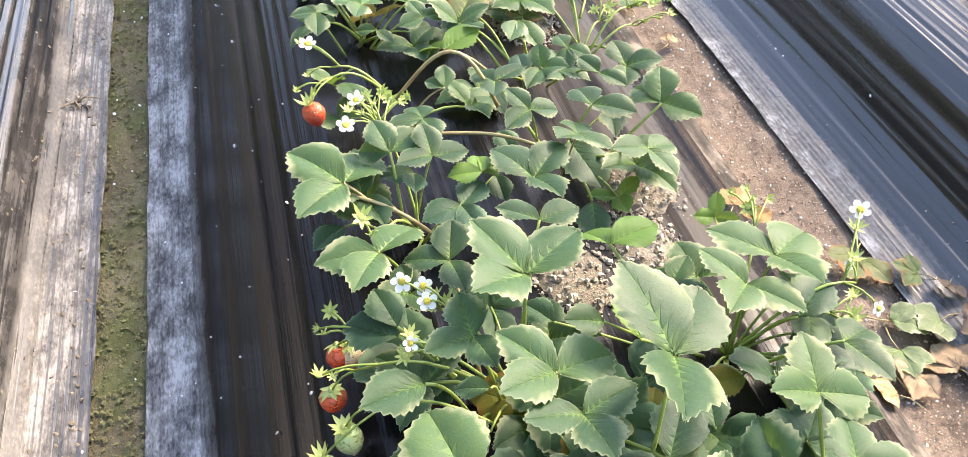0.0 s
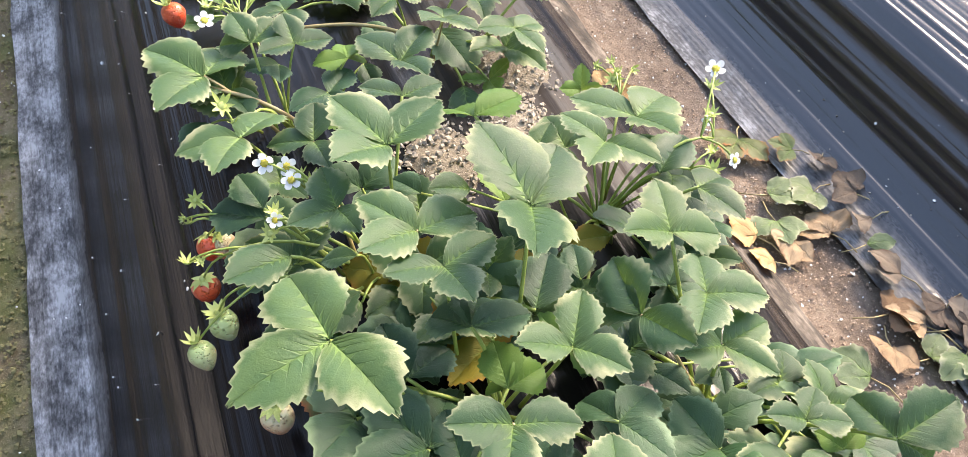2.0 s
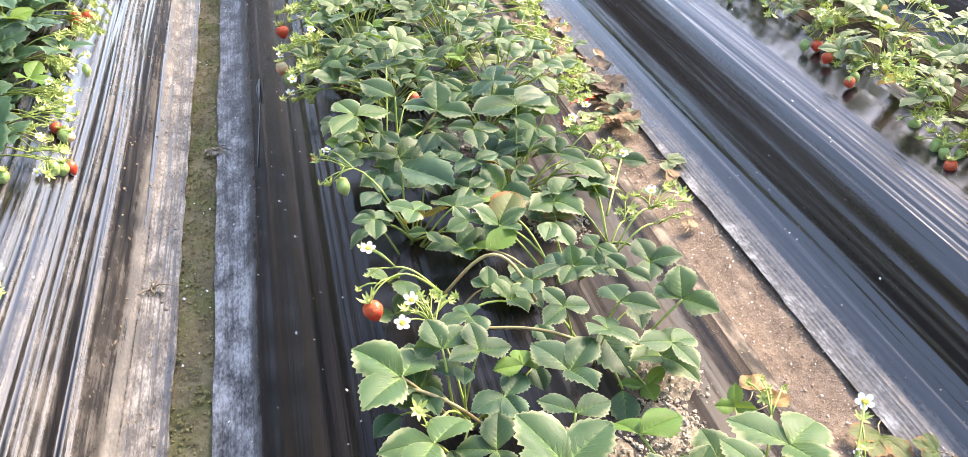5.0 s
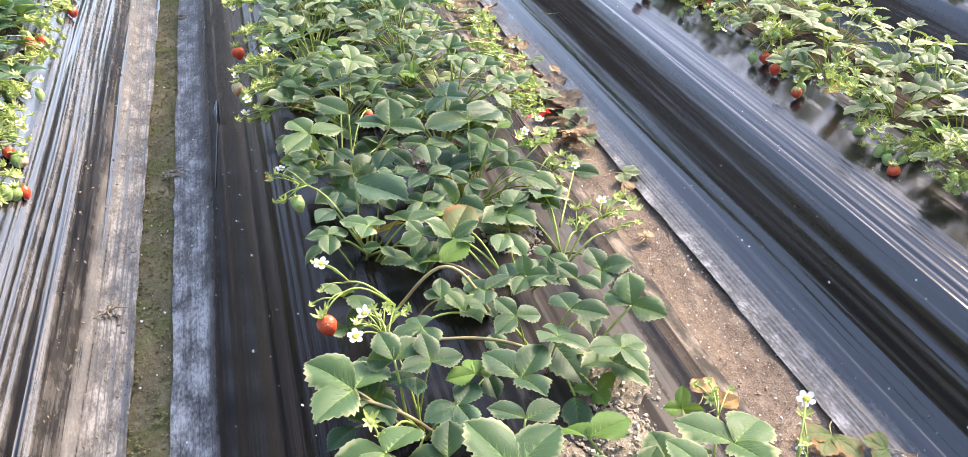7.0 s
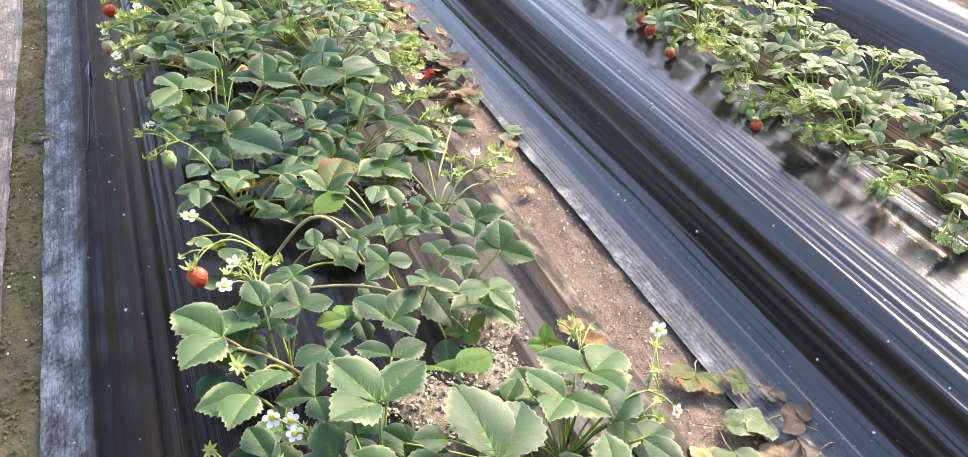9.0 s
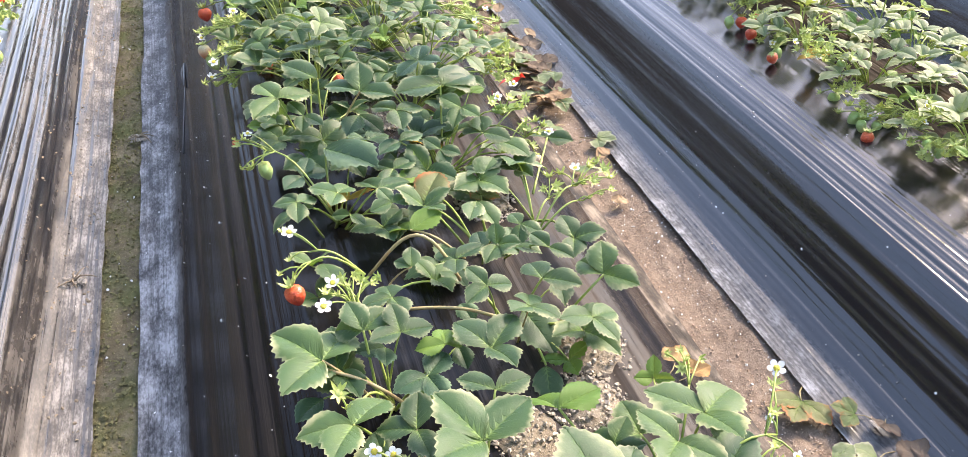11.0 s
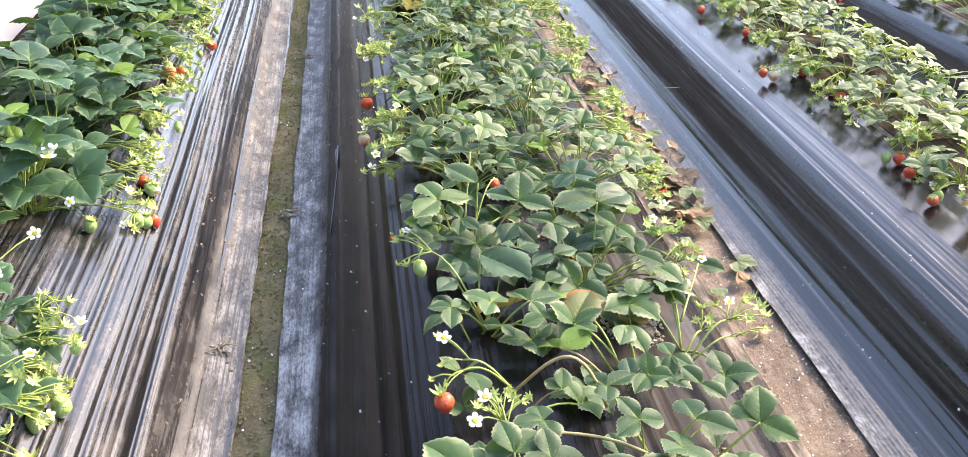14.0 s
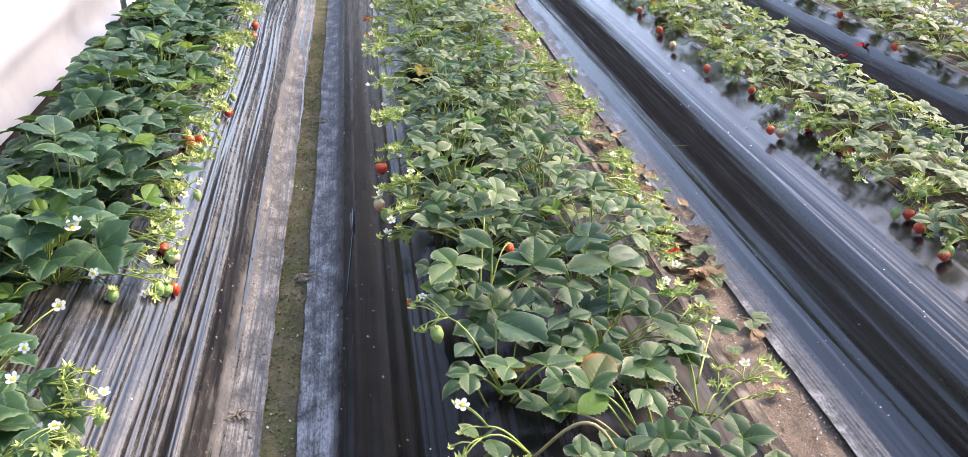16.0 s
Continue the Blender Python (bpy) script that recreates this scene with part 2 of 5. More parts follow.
def part(name, me, parent, m=None, label=""):
    ob = new(name, me)
    ob.parent = parent
    if m is not None:
        ob.matrix_basis = m
    return tagged(ob, label)


def thing(name, at, label, category, group="", kind=""):
    ob = new(name)
    ob.empty_display_size = 0.02
    ob.location = at
    return tagged(ob, label, category, group, kind)


def tube(points, radii, sides=6):
    """Vertices and faces of a round tube along points, closed at its ends."""
    pts = [Vector(p) for p in points]
    vs, fs = [], []
    for i, p in enumerate(pts):
        d = (pts[min(i + 1, len(pts) - 1)] - pts[max(i - 1, 0)]).normalized()
        side = d.cross(Vector((0.31, 0.17, 0.93)))
        if side.length < 0.05:
            side = d.cross(Vector((1, 0, 0)))
        side.normalize()
        up = side.cross(d)
        r = radii[i] if isinstance(radii, (list, tuple)) else radii
        for k in range(sides):
            a = 2 * math.pi * k / sides
            vs.append(tuple(p + (side * math.cos(a) + up * math.sin(a)) * r))
    for i in range(len(pts) - 1):
        for k in range(sides):
            a, b = i * sides + k, i * sides + (k + 1) % sides
            fs.append((a, b, b + sides, a + sides))
    fs.append(tuple(range(sides - 1, -1, -1)))
    fs.append(tuple(range((len(pts) - 1) * sides, len(pts) * sides)))
    return vs, fs


def bend(a, b, rise, n=7):
    """Points of an arched stalk from a to b."""
    a, b = Vector(a), Vector(b)
    out = []
    for i in range(n):
        s = i / (n - 1)
        p = a.lerp(b, s)
        p.z += rise * math.sin(math.pi * s) * (0.6 + 0.4 * s)
        out.append(p)
    return out


# ---- ground and beds ----
Y0, Y1 = -2.6, 6.5
BEDS = {  # cross-sections: x, z
    "left": [(-1.02, 0.002), (-0.94, 0.03), (-0.80, 0.17), (-0.72, 0.215), (-0.55, 0.235), (-0.40, 0.225), (-0.33, 0.205), (-0.27, 0.165), (-0.20, 0.095), (-0.15, 0.03), (-0.125, 0.014), (-0.068, 0.005)],
    "middle": [(0.0, 0.005), (0.065, 0.014), (0.09, 0.035), (0.125, 0.09), (0.186, 0.20), (0.225, 0.245), (0.28, 0.268), (0.48, 0.28), (0.66, 0.272), (0.715, 0.25), (0.77, 0.20), (0.88, 0.07), (0.915, 0.02), (0.955, 0.004)],
    "right": [(1.078, 0.005), (1.14, 0.016), (1.18, 0.036), (1.21, 0.064), (1.245, 0.118), (1.275, 0.162), (1.30, 0.182), (1.34, 0.197), (1.40, 0.212), (1.46, 0.222), (1.50, 0.232), (1.56, 0.242), (1.66, 0.247), (1.78, 0.238), (1.86, 0.20), (1.99, 0.06), (2.04, 0.01), (2.08, 0.004)],
    "far": [(2.12, 0.004), (2.17, 0.02), (2.24, 0.13), (2.30, 0.20), (2.38, 0.235), (2.6, 0.25), (2.9, 0.23), (3.1, 0.05), (3.2, 0.004)],
}


def height(bed, x):
    prof = BEDS[bed]
    for (x0, z0), (x1, z1) in zip(prof, prof[1:]):
        if x <= x1:
            s = max(0.0, (x - x0) / (x1 - x0))
            s = s * s * (3 - 2 * s) * 0.35 + s * 0.65
            return z0 + (z1 - z0) * s
    return prof[-1][1]


def step(v, a, b):
    q = min(1.0, max(0.0, (v - a) / (b - a)))
    return q * q * (3 - 2 * q)


def wrinkle(bed, x, y, z):
    """Lengthwise pleats of the stretched film: how far they lift it, and their share of a full ridge."""
    low = min(1.0, max(0.3 if bed == "right" else 0.15, (z - 0.012) / 0.05))
    sway = 0.004 * noise.noise((x * 6, y * 1.4, 5.5)) * low
    if bed == "left":
        u = x + 0.014 * noise.noise((x * 5, y * 0.9, 21.0)) + 0.006 * y
        w = 0.75 * (1 - 3.0 * abs(noise.noise((u * 36, y * 0.45, 1.3)))) + 0.75 * (1 - 3.0 * abs(noise.noise((u * 80, y * 0.7, 7.7)))) + 0.5 * noise.noise((u * 190, y * 1.1, 3.1))
        low = min(1.0, max(0.35, (z - 0.012) / 0.05))
        return 0.0054 * w * max(0.35, 0.7 + 0.9 * noise.noise((x * 6, y * 0.7, 12.0))) * low + sway, 0.5 + 0.42 * w
    if bed == "middle":
        w = noise.noise((x * 60, y * 0.6, 1.3)) + 0.7 * noise.noise((x * 130, y * 0.9, 7.7)) + 0.35 * noise.noise((x * 270, y * 1.1, 3.1))
        return 0.0017 * w * low + sway, 0.5 + 0.4 * w
    # tight pleats along the foot, again above the steep part where they run out towards the smooth crown
    u = x + 0.010 * noise.noise((x * 5, y * 0.8, 21.0)) + 0.012 * y
    w = 0.6 * (1 - 3.0 * abs(noise.noise((u * 55, y * 0.40, 1.3)))) + 0.6 * (1 - 3.0 * abs(noise.noise((u * 115, y * 0.6, 7.7)))) + 0.45 * noise.noise((u * 250, y * 0.9, 3.1))
    if bed == "far":
        return 0.0022 * w * low + sway, 0.5
    out = 1.37 + 0.10 * noise.noise((1.0, y * 1.7, 4.0)) + 0.05 * noise.noise((u * 40, 0.0, 8.0)) - 0.05 * step(y, 0.2, 1.2)
    ease = 1.0 - 0.30 * step(x, 1.19, 1.215) + 0.15 * step(x, 1.26, 1.29) * (1.0 - 0.4 * step(y, 0.3, 1.5))
    ease *= 1.0 - 0.38 * step(x, 1.27, 1.32)
    ease *= 1.0 - 0.94 * step(x, out - 0.05, out + 0.06)
    ease += 0.7 * step(x, 1.47, 1.53)
    return 0.0024 * w * ease * low + sway * 0.5, 0.5 + 0.5 * w * ease


def bed_mesh(bed, mat, gap, rows):
    prof = BEDS[bed]
    nx = int((prof[-1][0] - prof[0][0]) / gap)
    vs, ridges = [], []
    for j in range(rows + 1):
        y = Y0 + (Y1 - Y0) * (j / rows) ** 1.35
        for i in range(nx + 1):
            x = prof[0][0] + (prof[-1][0] - prof[0][0]) * i / nx
            z = height(bed, x)
            dz, w = wrinkle(bed, x, y, z)
            ex = (0.007 * noise.noise((y * 3.0, x, 2.0)) + 0.004 * noise.noise((y * 14.0, x, 4.0))) if i in (0, nx) else 0.0
            vs.append((x + ex, y, max(0.002, z + dz)))
            ridges.append(w)
    fs = [(j * (nx + 1) + i, j * (nx + 1) + i + 1, (j + 1) * (nx + 1) + i + 1, (j + 1) * (nx + 1) + i) for j in range(rows) for i in range(nx)]
    return mesh_of("mulch_film", vs, fs, mat, True, None, (("ridge", ridges),))


# left film: crests and brown veil partly stand in for warm sun glare
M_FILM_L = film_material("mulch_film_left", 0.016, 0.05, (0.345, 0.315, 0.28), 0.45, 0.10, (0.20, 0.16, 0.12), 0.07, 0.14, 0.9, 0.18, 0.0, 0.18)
M_FILM_M = film_material("mulch_film_middle", 0.016, 0.036, (0.38, 0.375, 0.37), 0.25, 0.10, (0.085, 0.067, 0.054), 0.30, 0.15, 0.16, 0.25, 0.42, near=0.12)
M_FILM_R = film_material("mulch_film_right", 0.006, 0.024, (0.36, 0.35, 0.34), 0.22, 0.08, (0.070, 0.052, 0.039), 0.10, 0.14, 0.85, 0.14, reflection_band=(0.065, 0.165))
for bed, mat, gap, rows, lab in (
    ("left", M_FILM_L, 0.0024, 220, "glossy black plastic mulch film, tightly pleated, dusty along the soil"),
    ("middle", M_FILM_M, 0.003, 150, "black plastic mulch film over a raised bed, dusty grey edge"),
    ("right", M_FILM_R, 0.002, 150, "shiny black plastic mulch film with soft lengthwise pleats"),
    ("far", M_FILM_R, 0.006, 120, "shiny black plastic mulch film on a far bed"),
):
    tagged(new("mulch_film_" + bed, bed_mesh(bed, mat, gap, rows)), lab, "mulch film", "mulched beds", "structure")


def strip(x0, x1, step, rows, z, amp):
    nx = max(2, int((x1 - x0) / step))
    vs = []
    for j in range(rows + 1):
        y = Y0 + (Y1 - Y0) * (j / rows) ** 1.4
        for i in range(nx + 1):
            x = x0 + (x1 - x0) * i / nx
            h = noise.noise((x * 20, y * 12, 0.5)) + 0.6 * noise.noise((x * 60, y * 60, 3.5)) + 0.35 * noise.noise((x * 160, y * 160, 8.5))
            vs.append((x, y, z + amp * h))
    return vs, [(j * (nx + 1) + i, j * (nx + 1) + i + 1, (j + 1) * (nx + 1) + i + 1, (j + 1) * (nx + 1) + i) for j in range(rows) for i in range(nx)]


M_SOIL_L = soil_material("soil_mossy", (0.075, 0.058, 0.034), (0.15, 0.122, 0.07), (0.27, 0.225, 0.14), (0.075, 0.098, 0.02))
M_SOIL_R = soil_material("soil_brown", (0.085, 0.062, 0.046), (0.165, 0.124, 0.092), (0.27, 0.215, 0.165), None)
# unseen outer ground, darkened so the film flanks reflect dark
M_GROUND = soil_material("soil_far", (0.018, 0.015, 0.012), (0.03, 0.025, 0.02), (0.045, 0.038, 0.03), None)
g = mesh_of("ground", [(-60, -60, -0.03), (60, -60, -0.03), (60, 60, -0.03), (-60, 60, -0.03)], [(0, 1, 2, 3)], M_GROUND)
tagged(new("ground", g), "dark ground round the beds, kept dark for film reflections", "ground", "", "structure")
vs, fs = strip(-0.11, 0.04, 0.006, 420, -0.006, 0.006)
tagged(new("soil_path_left", mesh_of("soil_path", vs, fs, M_SOIL_L)), "narrow strip of damp mossy soil between film edges", "soil", "", "structure")
vs, fs = strip(0.92, 1.13, 0.006, 420, -0.006, 0.007)
tagged(new("soil_path_right", mesh_of("soil_path", vs, fs, M_SOIL_R)), "furrow of reddish brown crumbly soil", "soil", "", "structure")

# ---- side curtain of the greenhouse ----
M_SHEET = plain("white_sheet", (0.33, 0.335, 0.36), (0.42, 0.425, 0.45), 6, 0.4, 0.1, lit=(0.5, 0.52, 0.58), amount=0.25)
vs, nz = [], 24
for j in range(121):
    y = Y0 + 12.0 * j / 120
    for i in range(nz + 1):
        s = i / nz
        x = -1.06 - 0.13 * s - 0.03 * math.sin(s * 9) * (1 - s) + 0.012 * noise.noise((y * 1.2, s * 6, 0.2)) + 0.02 * noise.noise((y * 0.3, s * 3, 4.2))
        vs.append((x, y, 0.01 + 0.5 * s))
fs = [(j * (nz + 1) + i, j * (nz + 1) + i + 1, (j + 1) * (nz + 1) + i + 1, (j + 1) * (nz + 1) + i) for j in range(120) for i in range(nz)]
tagged(new("side_curtain", mesh_of("side_curtain", vs, fs, M_SHEET)), "white translucent plastic side curtain of a greenhouse", "plastic curtain", "", "structure")

# unseen dark walls, added so the film reflects less bright sky
M_WALL = plain("wall_grey_brown", (0.035, 0.032, 0.028), (0.055, 0.05, 0.042), 3, 0.8, 0.2)
for name, x0, x1, y0, y1, z1 in (("wall_west", -1.75, -1.70, -8.0, 13.0, 2.0), ("wall_south", -1.75, 8.0, -8.05, -8.0, 2.0), ("wall_north", -1.75, 8.0, 13.0, 13.05, 2.0), ("wall_east", 8.0, 8.05, -8.0, 13.0, 2.0)):
    vs = [(x, y, z) for x in (x0, x1) for y in (y0, y1) for z in (-0.03, z1)]
    fs = [(0, 1, 3, 2), (4, 6, 7, 5), (0, 4, 5, 1), (2, 3, 7, 6), (1, 5, 7, 3), (0, 2, 6, 4)]
    tagged(new(name, mesh_of(name, vs, fs, M_WALL, False)), "unseen dark wall added for what the film reflects", "wall", "", "structure")


# ---- strawberry leaves ----
def leaflet(length, width, teeth, cols, fold, droop, pleat, wave, seed, teeth_depth=0.062):
    """One obovate, toothed leaflet from its base at the origin towards +y. Returns verts, faces, vein, rim and nearness to the base."""
    rnd = random.Random(seed)
    rows = 2 * teeth + 1
    vs, fs, vein, rim, base = [], [], [], [], []
    k1, k2 = rnd.uniform(0, 6), rnd.uniform(-0.05, 0.05)

    def shape(x, y):
        t = y / length
        u = abs(x) / (0.5 * width)
        z = fold * abs(x) * (0.85 - 0.25 * u) - 0.20 * fold * width * u ** 3 - droop * length * t ** 2.4 * 0.75
        return z + wave * length * math.sin(5.2 * t + k1 + 2.5 * x / width) * (0.25 + u * u * 0.8)

    for side in (-1, 1):
        start = len(vs)
        lop = 1.0 + side * k2
        for i in range(rows):
            s = i / (rows - 1)
            t = 0.5 - 0.5 * math.cos(math.pi * (0.07 + 0.93 * s))
            # wedge at the base, widest past the middle, a broad rounded end
            ox = 0.5 * width * lop * math.sin(math.pi * min(1.0, t ** 1.05)) ** (0.76 + 0.24 * t)
            oy = length * t
            root = min(0.93, max(0.04 * t, t - 0.78 * ox / length))
            grow = min(1.0, max(0.0, (t - 0.10) / 0.25))
            if 0 < i < rows - 1:
                d = teeth_depth * length * grow * rnd.uniform(0.75, 1.25) * (1.0 - 0.45 * t)
                out = Vector((ox, oy - 0.42 * length, 0)).normalized()
                if i % 2 == 0:
                    ox, oy = ox + out.x * d * 0.45, oy + out.y * d * 0.35 + d * 0.42 * (1.0 - 0.75 * t)
                else:
                    ox, oy = ox - out.x * d * 0.45, oy - out.y * d * 0.35 - d * 0.15
            elif i:
                ox, oy = 0.0, length * 1.01
            for j in range(cols + 1):
                c = j / cols
                x = side * ox * c
                y = length * root * (1 - c) + oy * c + 0.02 * length * math.sin(math.pi * c) * (1 - t)
                ridge = pleat * length * (1 if i % 2 else -1) * math.sin(math.pi * min(1.0, c * 0.86 + 0.06)) ** 0.7
                if i in (0, rows - 1):
                    ridge = 0.0
                vs.append((x, y, shape(x, y) + ridge))
                vein.append(1.0 - 0.25 * s if j == 0 else ((0.95 - 0.30 * c) * (1.0 - 0.25 * s) if i % 2 == 0 else 0.0))
                base.append(max(0.0, 1.0 - math.hypot(x, y) / (0.62 * length)))
                rim.append(c ** 2 * (0.72 + 0.28 * s))
        for i in range(rows - 1):
            for j in range(cols):
                a = start + i * (cols + 1) + j
                q = (a, a + 1, a + cols + 2, a + cols + 1)
                fs.append(q if side > 0 else q[::-1])
    return vs, fs, vein, rim, base


def trifoliate(seed, teeth, cols, mat, fold=0.35, droop=0.25, spread=100.0, width=0.95, lift=25.0, count=3, pleat=0.012, wave=0.030):
    """A leaf of unit leaflet length: three leaflets round the end of the stalk."""
    rnd = random.Random(seed)
    V, F, A, B, C = [], [], [], [], []
    for k in range(count):
        turn = (0.0, spread, -spread)[k] + rnd.uniform(-7, 7)
        size = (1.0, 0.93, 0.93)[k] * rnd.uniform(0.94, 1.05)
        vs, fs, vein, rim, base = leaflet(size, size * width * rnd.uniform(0.80, 0.94), teeth, cols, fold * rnd.uniform(0.7, 1.25), droop * rnd.uniform(0.6, 1.4), pleat, wave, seed * 7 + k)
        m = pose(0, 0, 0, 0, 0, turn) @ pose(0, 0.02, 0, lift + rnd.uniform(-6, 6), rnd.uniform(-8, 8), 0)
        o = len(V)
        V += [tuple(m @ Vector(v)) for v in vs]
        F += [tuple(o + q for q in f) for f in fs]
        A += vein
        B += rim
        C += base
    return mesh_of("leaf", V, F, mat, True, None, (("vein", A), ("rim", B), ("base", C)))


LEAVES = [trifoliate(11 + i, 11, 4, M_LEAF, *p) for i, p in enumerate((
    (0.46, 0.40, 106, 1.0), (0.62, 0.46, 102, 0.95), (0.38, 0.52, 110, 1.02), (0.80, 0.35, 96, 0.90, 34), (0.5, 0.64, 112, 1.0), (0.42, 0.34, 104, 1.04), (0.66, 0.54, 106, 0.92, 30), (0.38, 0.48, 114, 1.0), (0.5, 0.25, 146, 0.84, 36)))]
LEAVES.append(trifoliate(33, 10, 4, M_LEAF, 0.3, 0.3, 100, 0.92, 0, 1))
LEAVES_FAR = [trifoliate(51 + i, 6, 3, M_LEAF, *p) for i, p in enumerate(((0.46, 0.44, 104), (0.6, 0.5, 100), (0.38, 0.55, 110), (0.75, 0.35, 98, 0.9, 32), (0.5, 0.62, 112)))]
LEAVES_PALE = [trifoliate(71 + i, 6, 3, M_PALE, *p) for i, p in enumerate(((0.46, 0.44, 104), (0.6, 0.5, 100), (0.38, 0.55, 110), (0.75, 0.35, 98, 0.9, 32), (0.5, 0.62, 112)))]
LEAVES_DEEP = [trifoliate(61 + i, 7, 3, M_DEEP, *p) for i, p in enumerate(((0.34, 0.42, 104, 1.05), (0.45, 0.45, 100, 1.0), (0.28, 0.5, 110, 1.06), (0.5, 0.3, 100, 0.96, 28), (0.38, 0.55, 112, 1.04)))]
LEAVES_YOUNG = [trifoliate(81 + i, 8, 3, M_YOUNG, 0.6, 0.2, 90, 0.8, 30) for i in range(2)]
LEAVES_YELLOW = [trifoliate(91 + i, 8, 4, M_YELLOW, 0.25, 0.4, 108) for i in range(2)]
LEAVES_RED = [trifoliate(95 + i, 8, 4, M_RED, 0.25, 0.35, 110) for i in range(2)]


def crumpled(seed, mat, count, curl, rough=0.11):
    """A withered leaf: blades rolled in on themselves and crushed."""
    me = trifoliate(seed, 8, 5, mat, 0.25, 0.35, 62, 0.95, 4, count, 0.02, 0.06)
    rnd = random.Random(seed)
    way, k = rnd.uniform(0, 6.28), seed * 3.1
    c, q = math.cos(way), math.sin(way)
    for v in me.vertices:
        x, y, z = v.co
        a, b = c * x + q * y, c * y - q * x
        turn = curl * (0.7 + 0.5 * noise.noise((b * 1.5, k, 0.0)))
        a, z = math.sin(turn * a) / turn, (1 - math.cos(turn * a)) / turn * 0.75 + z * 0.6
        z += rough * noise.noise((a * 2.6, b * 2.6, k)) + 0.5 * rough * noise.noise((a * 7, b * 7, k + 3))
        v.co = (c * a - q * b, q * a + c * b, max(z, -0.12) + 0.06)
    me.update()
    return me


M_WITHERED = leaf_material("leaf_withered", [(0.2, (0.09, 0.068, 0.052)), (0.8, (0.21, 0.165, 0.12))], (0.12, 0.08, 0.05), 0.8, 0.1, (0.07, 0.04, 0.03), 0.1, (0.12, 0.08, 0.055))
M_STRAW = leaf_material("leaf_straw", [(0.2, (0.33, 0.19, 0.08)), (0.8, (0.48, 0.33, 0.17))], (0.42, 0.24, 0.08), 0.75, 0.2, (0.36, 0.16, 0.05), 0.1, (0.4, 0.27, 0.12))
LEAVES_DRY = [crumpled(101 + i, m, n, c) for i, (m, n, c) in enumerate(((M_DRY, 3, 1.5), (M_WITHERED, 3, 1.9), (M_DRY, 2, 2.3), (M_WITHERED, 2, 1.6), (M_DRY, 1, 1.7), (M_WITHERED, 1, 2.4)))]
LEAVES_LIMP = [crumpled(111 + i, M_PALE, n, 0.9, 0.08) for i, n in enumerate((3, 2, 1))]
LEAVES_RUSTY = [crumpled(121 + i, M_RED, n, 0.7, 0.06) for i, n in enumerate((3, 2))]
LEAF_STRAW = [crumpled(125 + i, M_STRAW, n, 1.3) for i, n in enumerate((2, 1))]


def leaf_pose(at, heading, size, tilt=0.0, roll=0.0, lean=0.0):
    """heading: degrees from +y towards +x in which the middle leaflet points; tilt: tip up."""
    return Matrix.Translation(at) @ pose(0, 0, 0, lean, 0, 0) @ pose(0, 0, 0, 0, 0, -heading) @ pose(0, 0, 0, tilt, roll, 0) @ Matrix.Scale(size, 4)


def add_leaf(plant, root, at, heading, size, tilt, roll, mesh, stalk=M_STEM, rise=0.02, lean=0.0):
    o = plant.location
    leaf = part("leaf", mesh, plant, Matrix.Translation(-o) @ leaf_pose(at, heading, size, tilt, roll, lean))
    inv = leaf.matrix_basis.inverted()
    r = 0.0019 if size > 0.045 else 0.0014
    pts = [inv @ (p - o) for p in bend(root, at, rise)]
    vs, fs = tube(pts, [r * k / size for k in (1.25, 1.1, 1.0, 0.95, 0.9, 0.85, 0.8)])
    part("petiole", mesh_of("petiole", vs, fs, stalk), leaf)
    return leaf



# ---- fruit and flowers ----
def fruit_material(name, top, tip, seed_col, pocket):
    """Strawberry skin from the colour under the calyx to the colour of the tip, with seeds in small pits."""
    m = Mat(name, 0.32, 0.0, 0.5)
    v = m.coord()
    z = m.split(v)[2]
    vor = m.n.new("ShaderNodeTexVoronoi")
    vor.inputs["Scale"].default_value = 10.0
    m.l.new(v, vor.inputs["Vector"])
    d = vor.outputs["Distance"]
    skin = m.mix(m.curve(m.math("ADD", z, m.math("MULTIPLY", m.noise(2.5, v), 0.5)), 0.1, -0.7), top, tip)
    col = m.mix(m.curve(d, 0.26, 0.14), skin, pocket)
    col = m.mix(m.curve(d, 0.12, 0.08), col, seed_col)
    m.color(col)
    m.bump(m.curve(d, 0.1, 0.4), 0.6, 0.05)
    m.b.inputs["Subsurface Weight"].default_value = 0.1
    m.b.inputs["Subsurface Radius"].default_value = (0.004, 0.0015, 0.001)
    return m.m


M_RED_FRUIT = fruit_material("fruit_red", (0.60, 0.10, 0.035), (0.57, 0.04, 0.018), (0.65, 0.38, 0.08), (0.30, 0.012, 0.008))
M_HALF_FRUIT = fruit_material("fruit_turning", (0.62, 0.55, 0.33), (0.58, 0.10, 0.05), (0.35, 0.16, 0.05), (0.50, 0.36, 0.22))
M_PALE_FRUIT = fruit_material("fruit_pale", (0.42, 0.50, 0.20), (0.55, 0.52, 0.28), (0.20, 0.15, 0.05), (0.33, 0.36, 0.13))
M_GREEN_FRUIT = fruit_material("fruit_green", (0.24, 0.36, 0.10), (0.33, 0.42, 0.15), (0.22, 0.16, 0.05), (0.19, 0.28, 0.08))


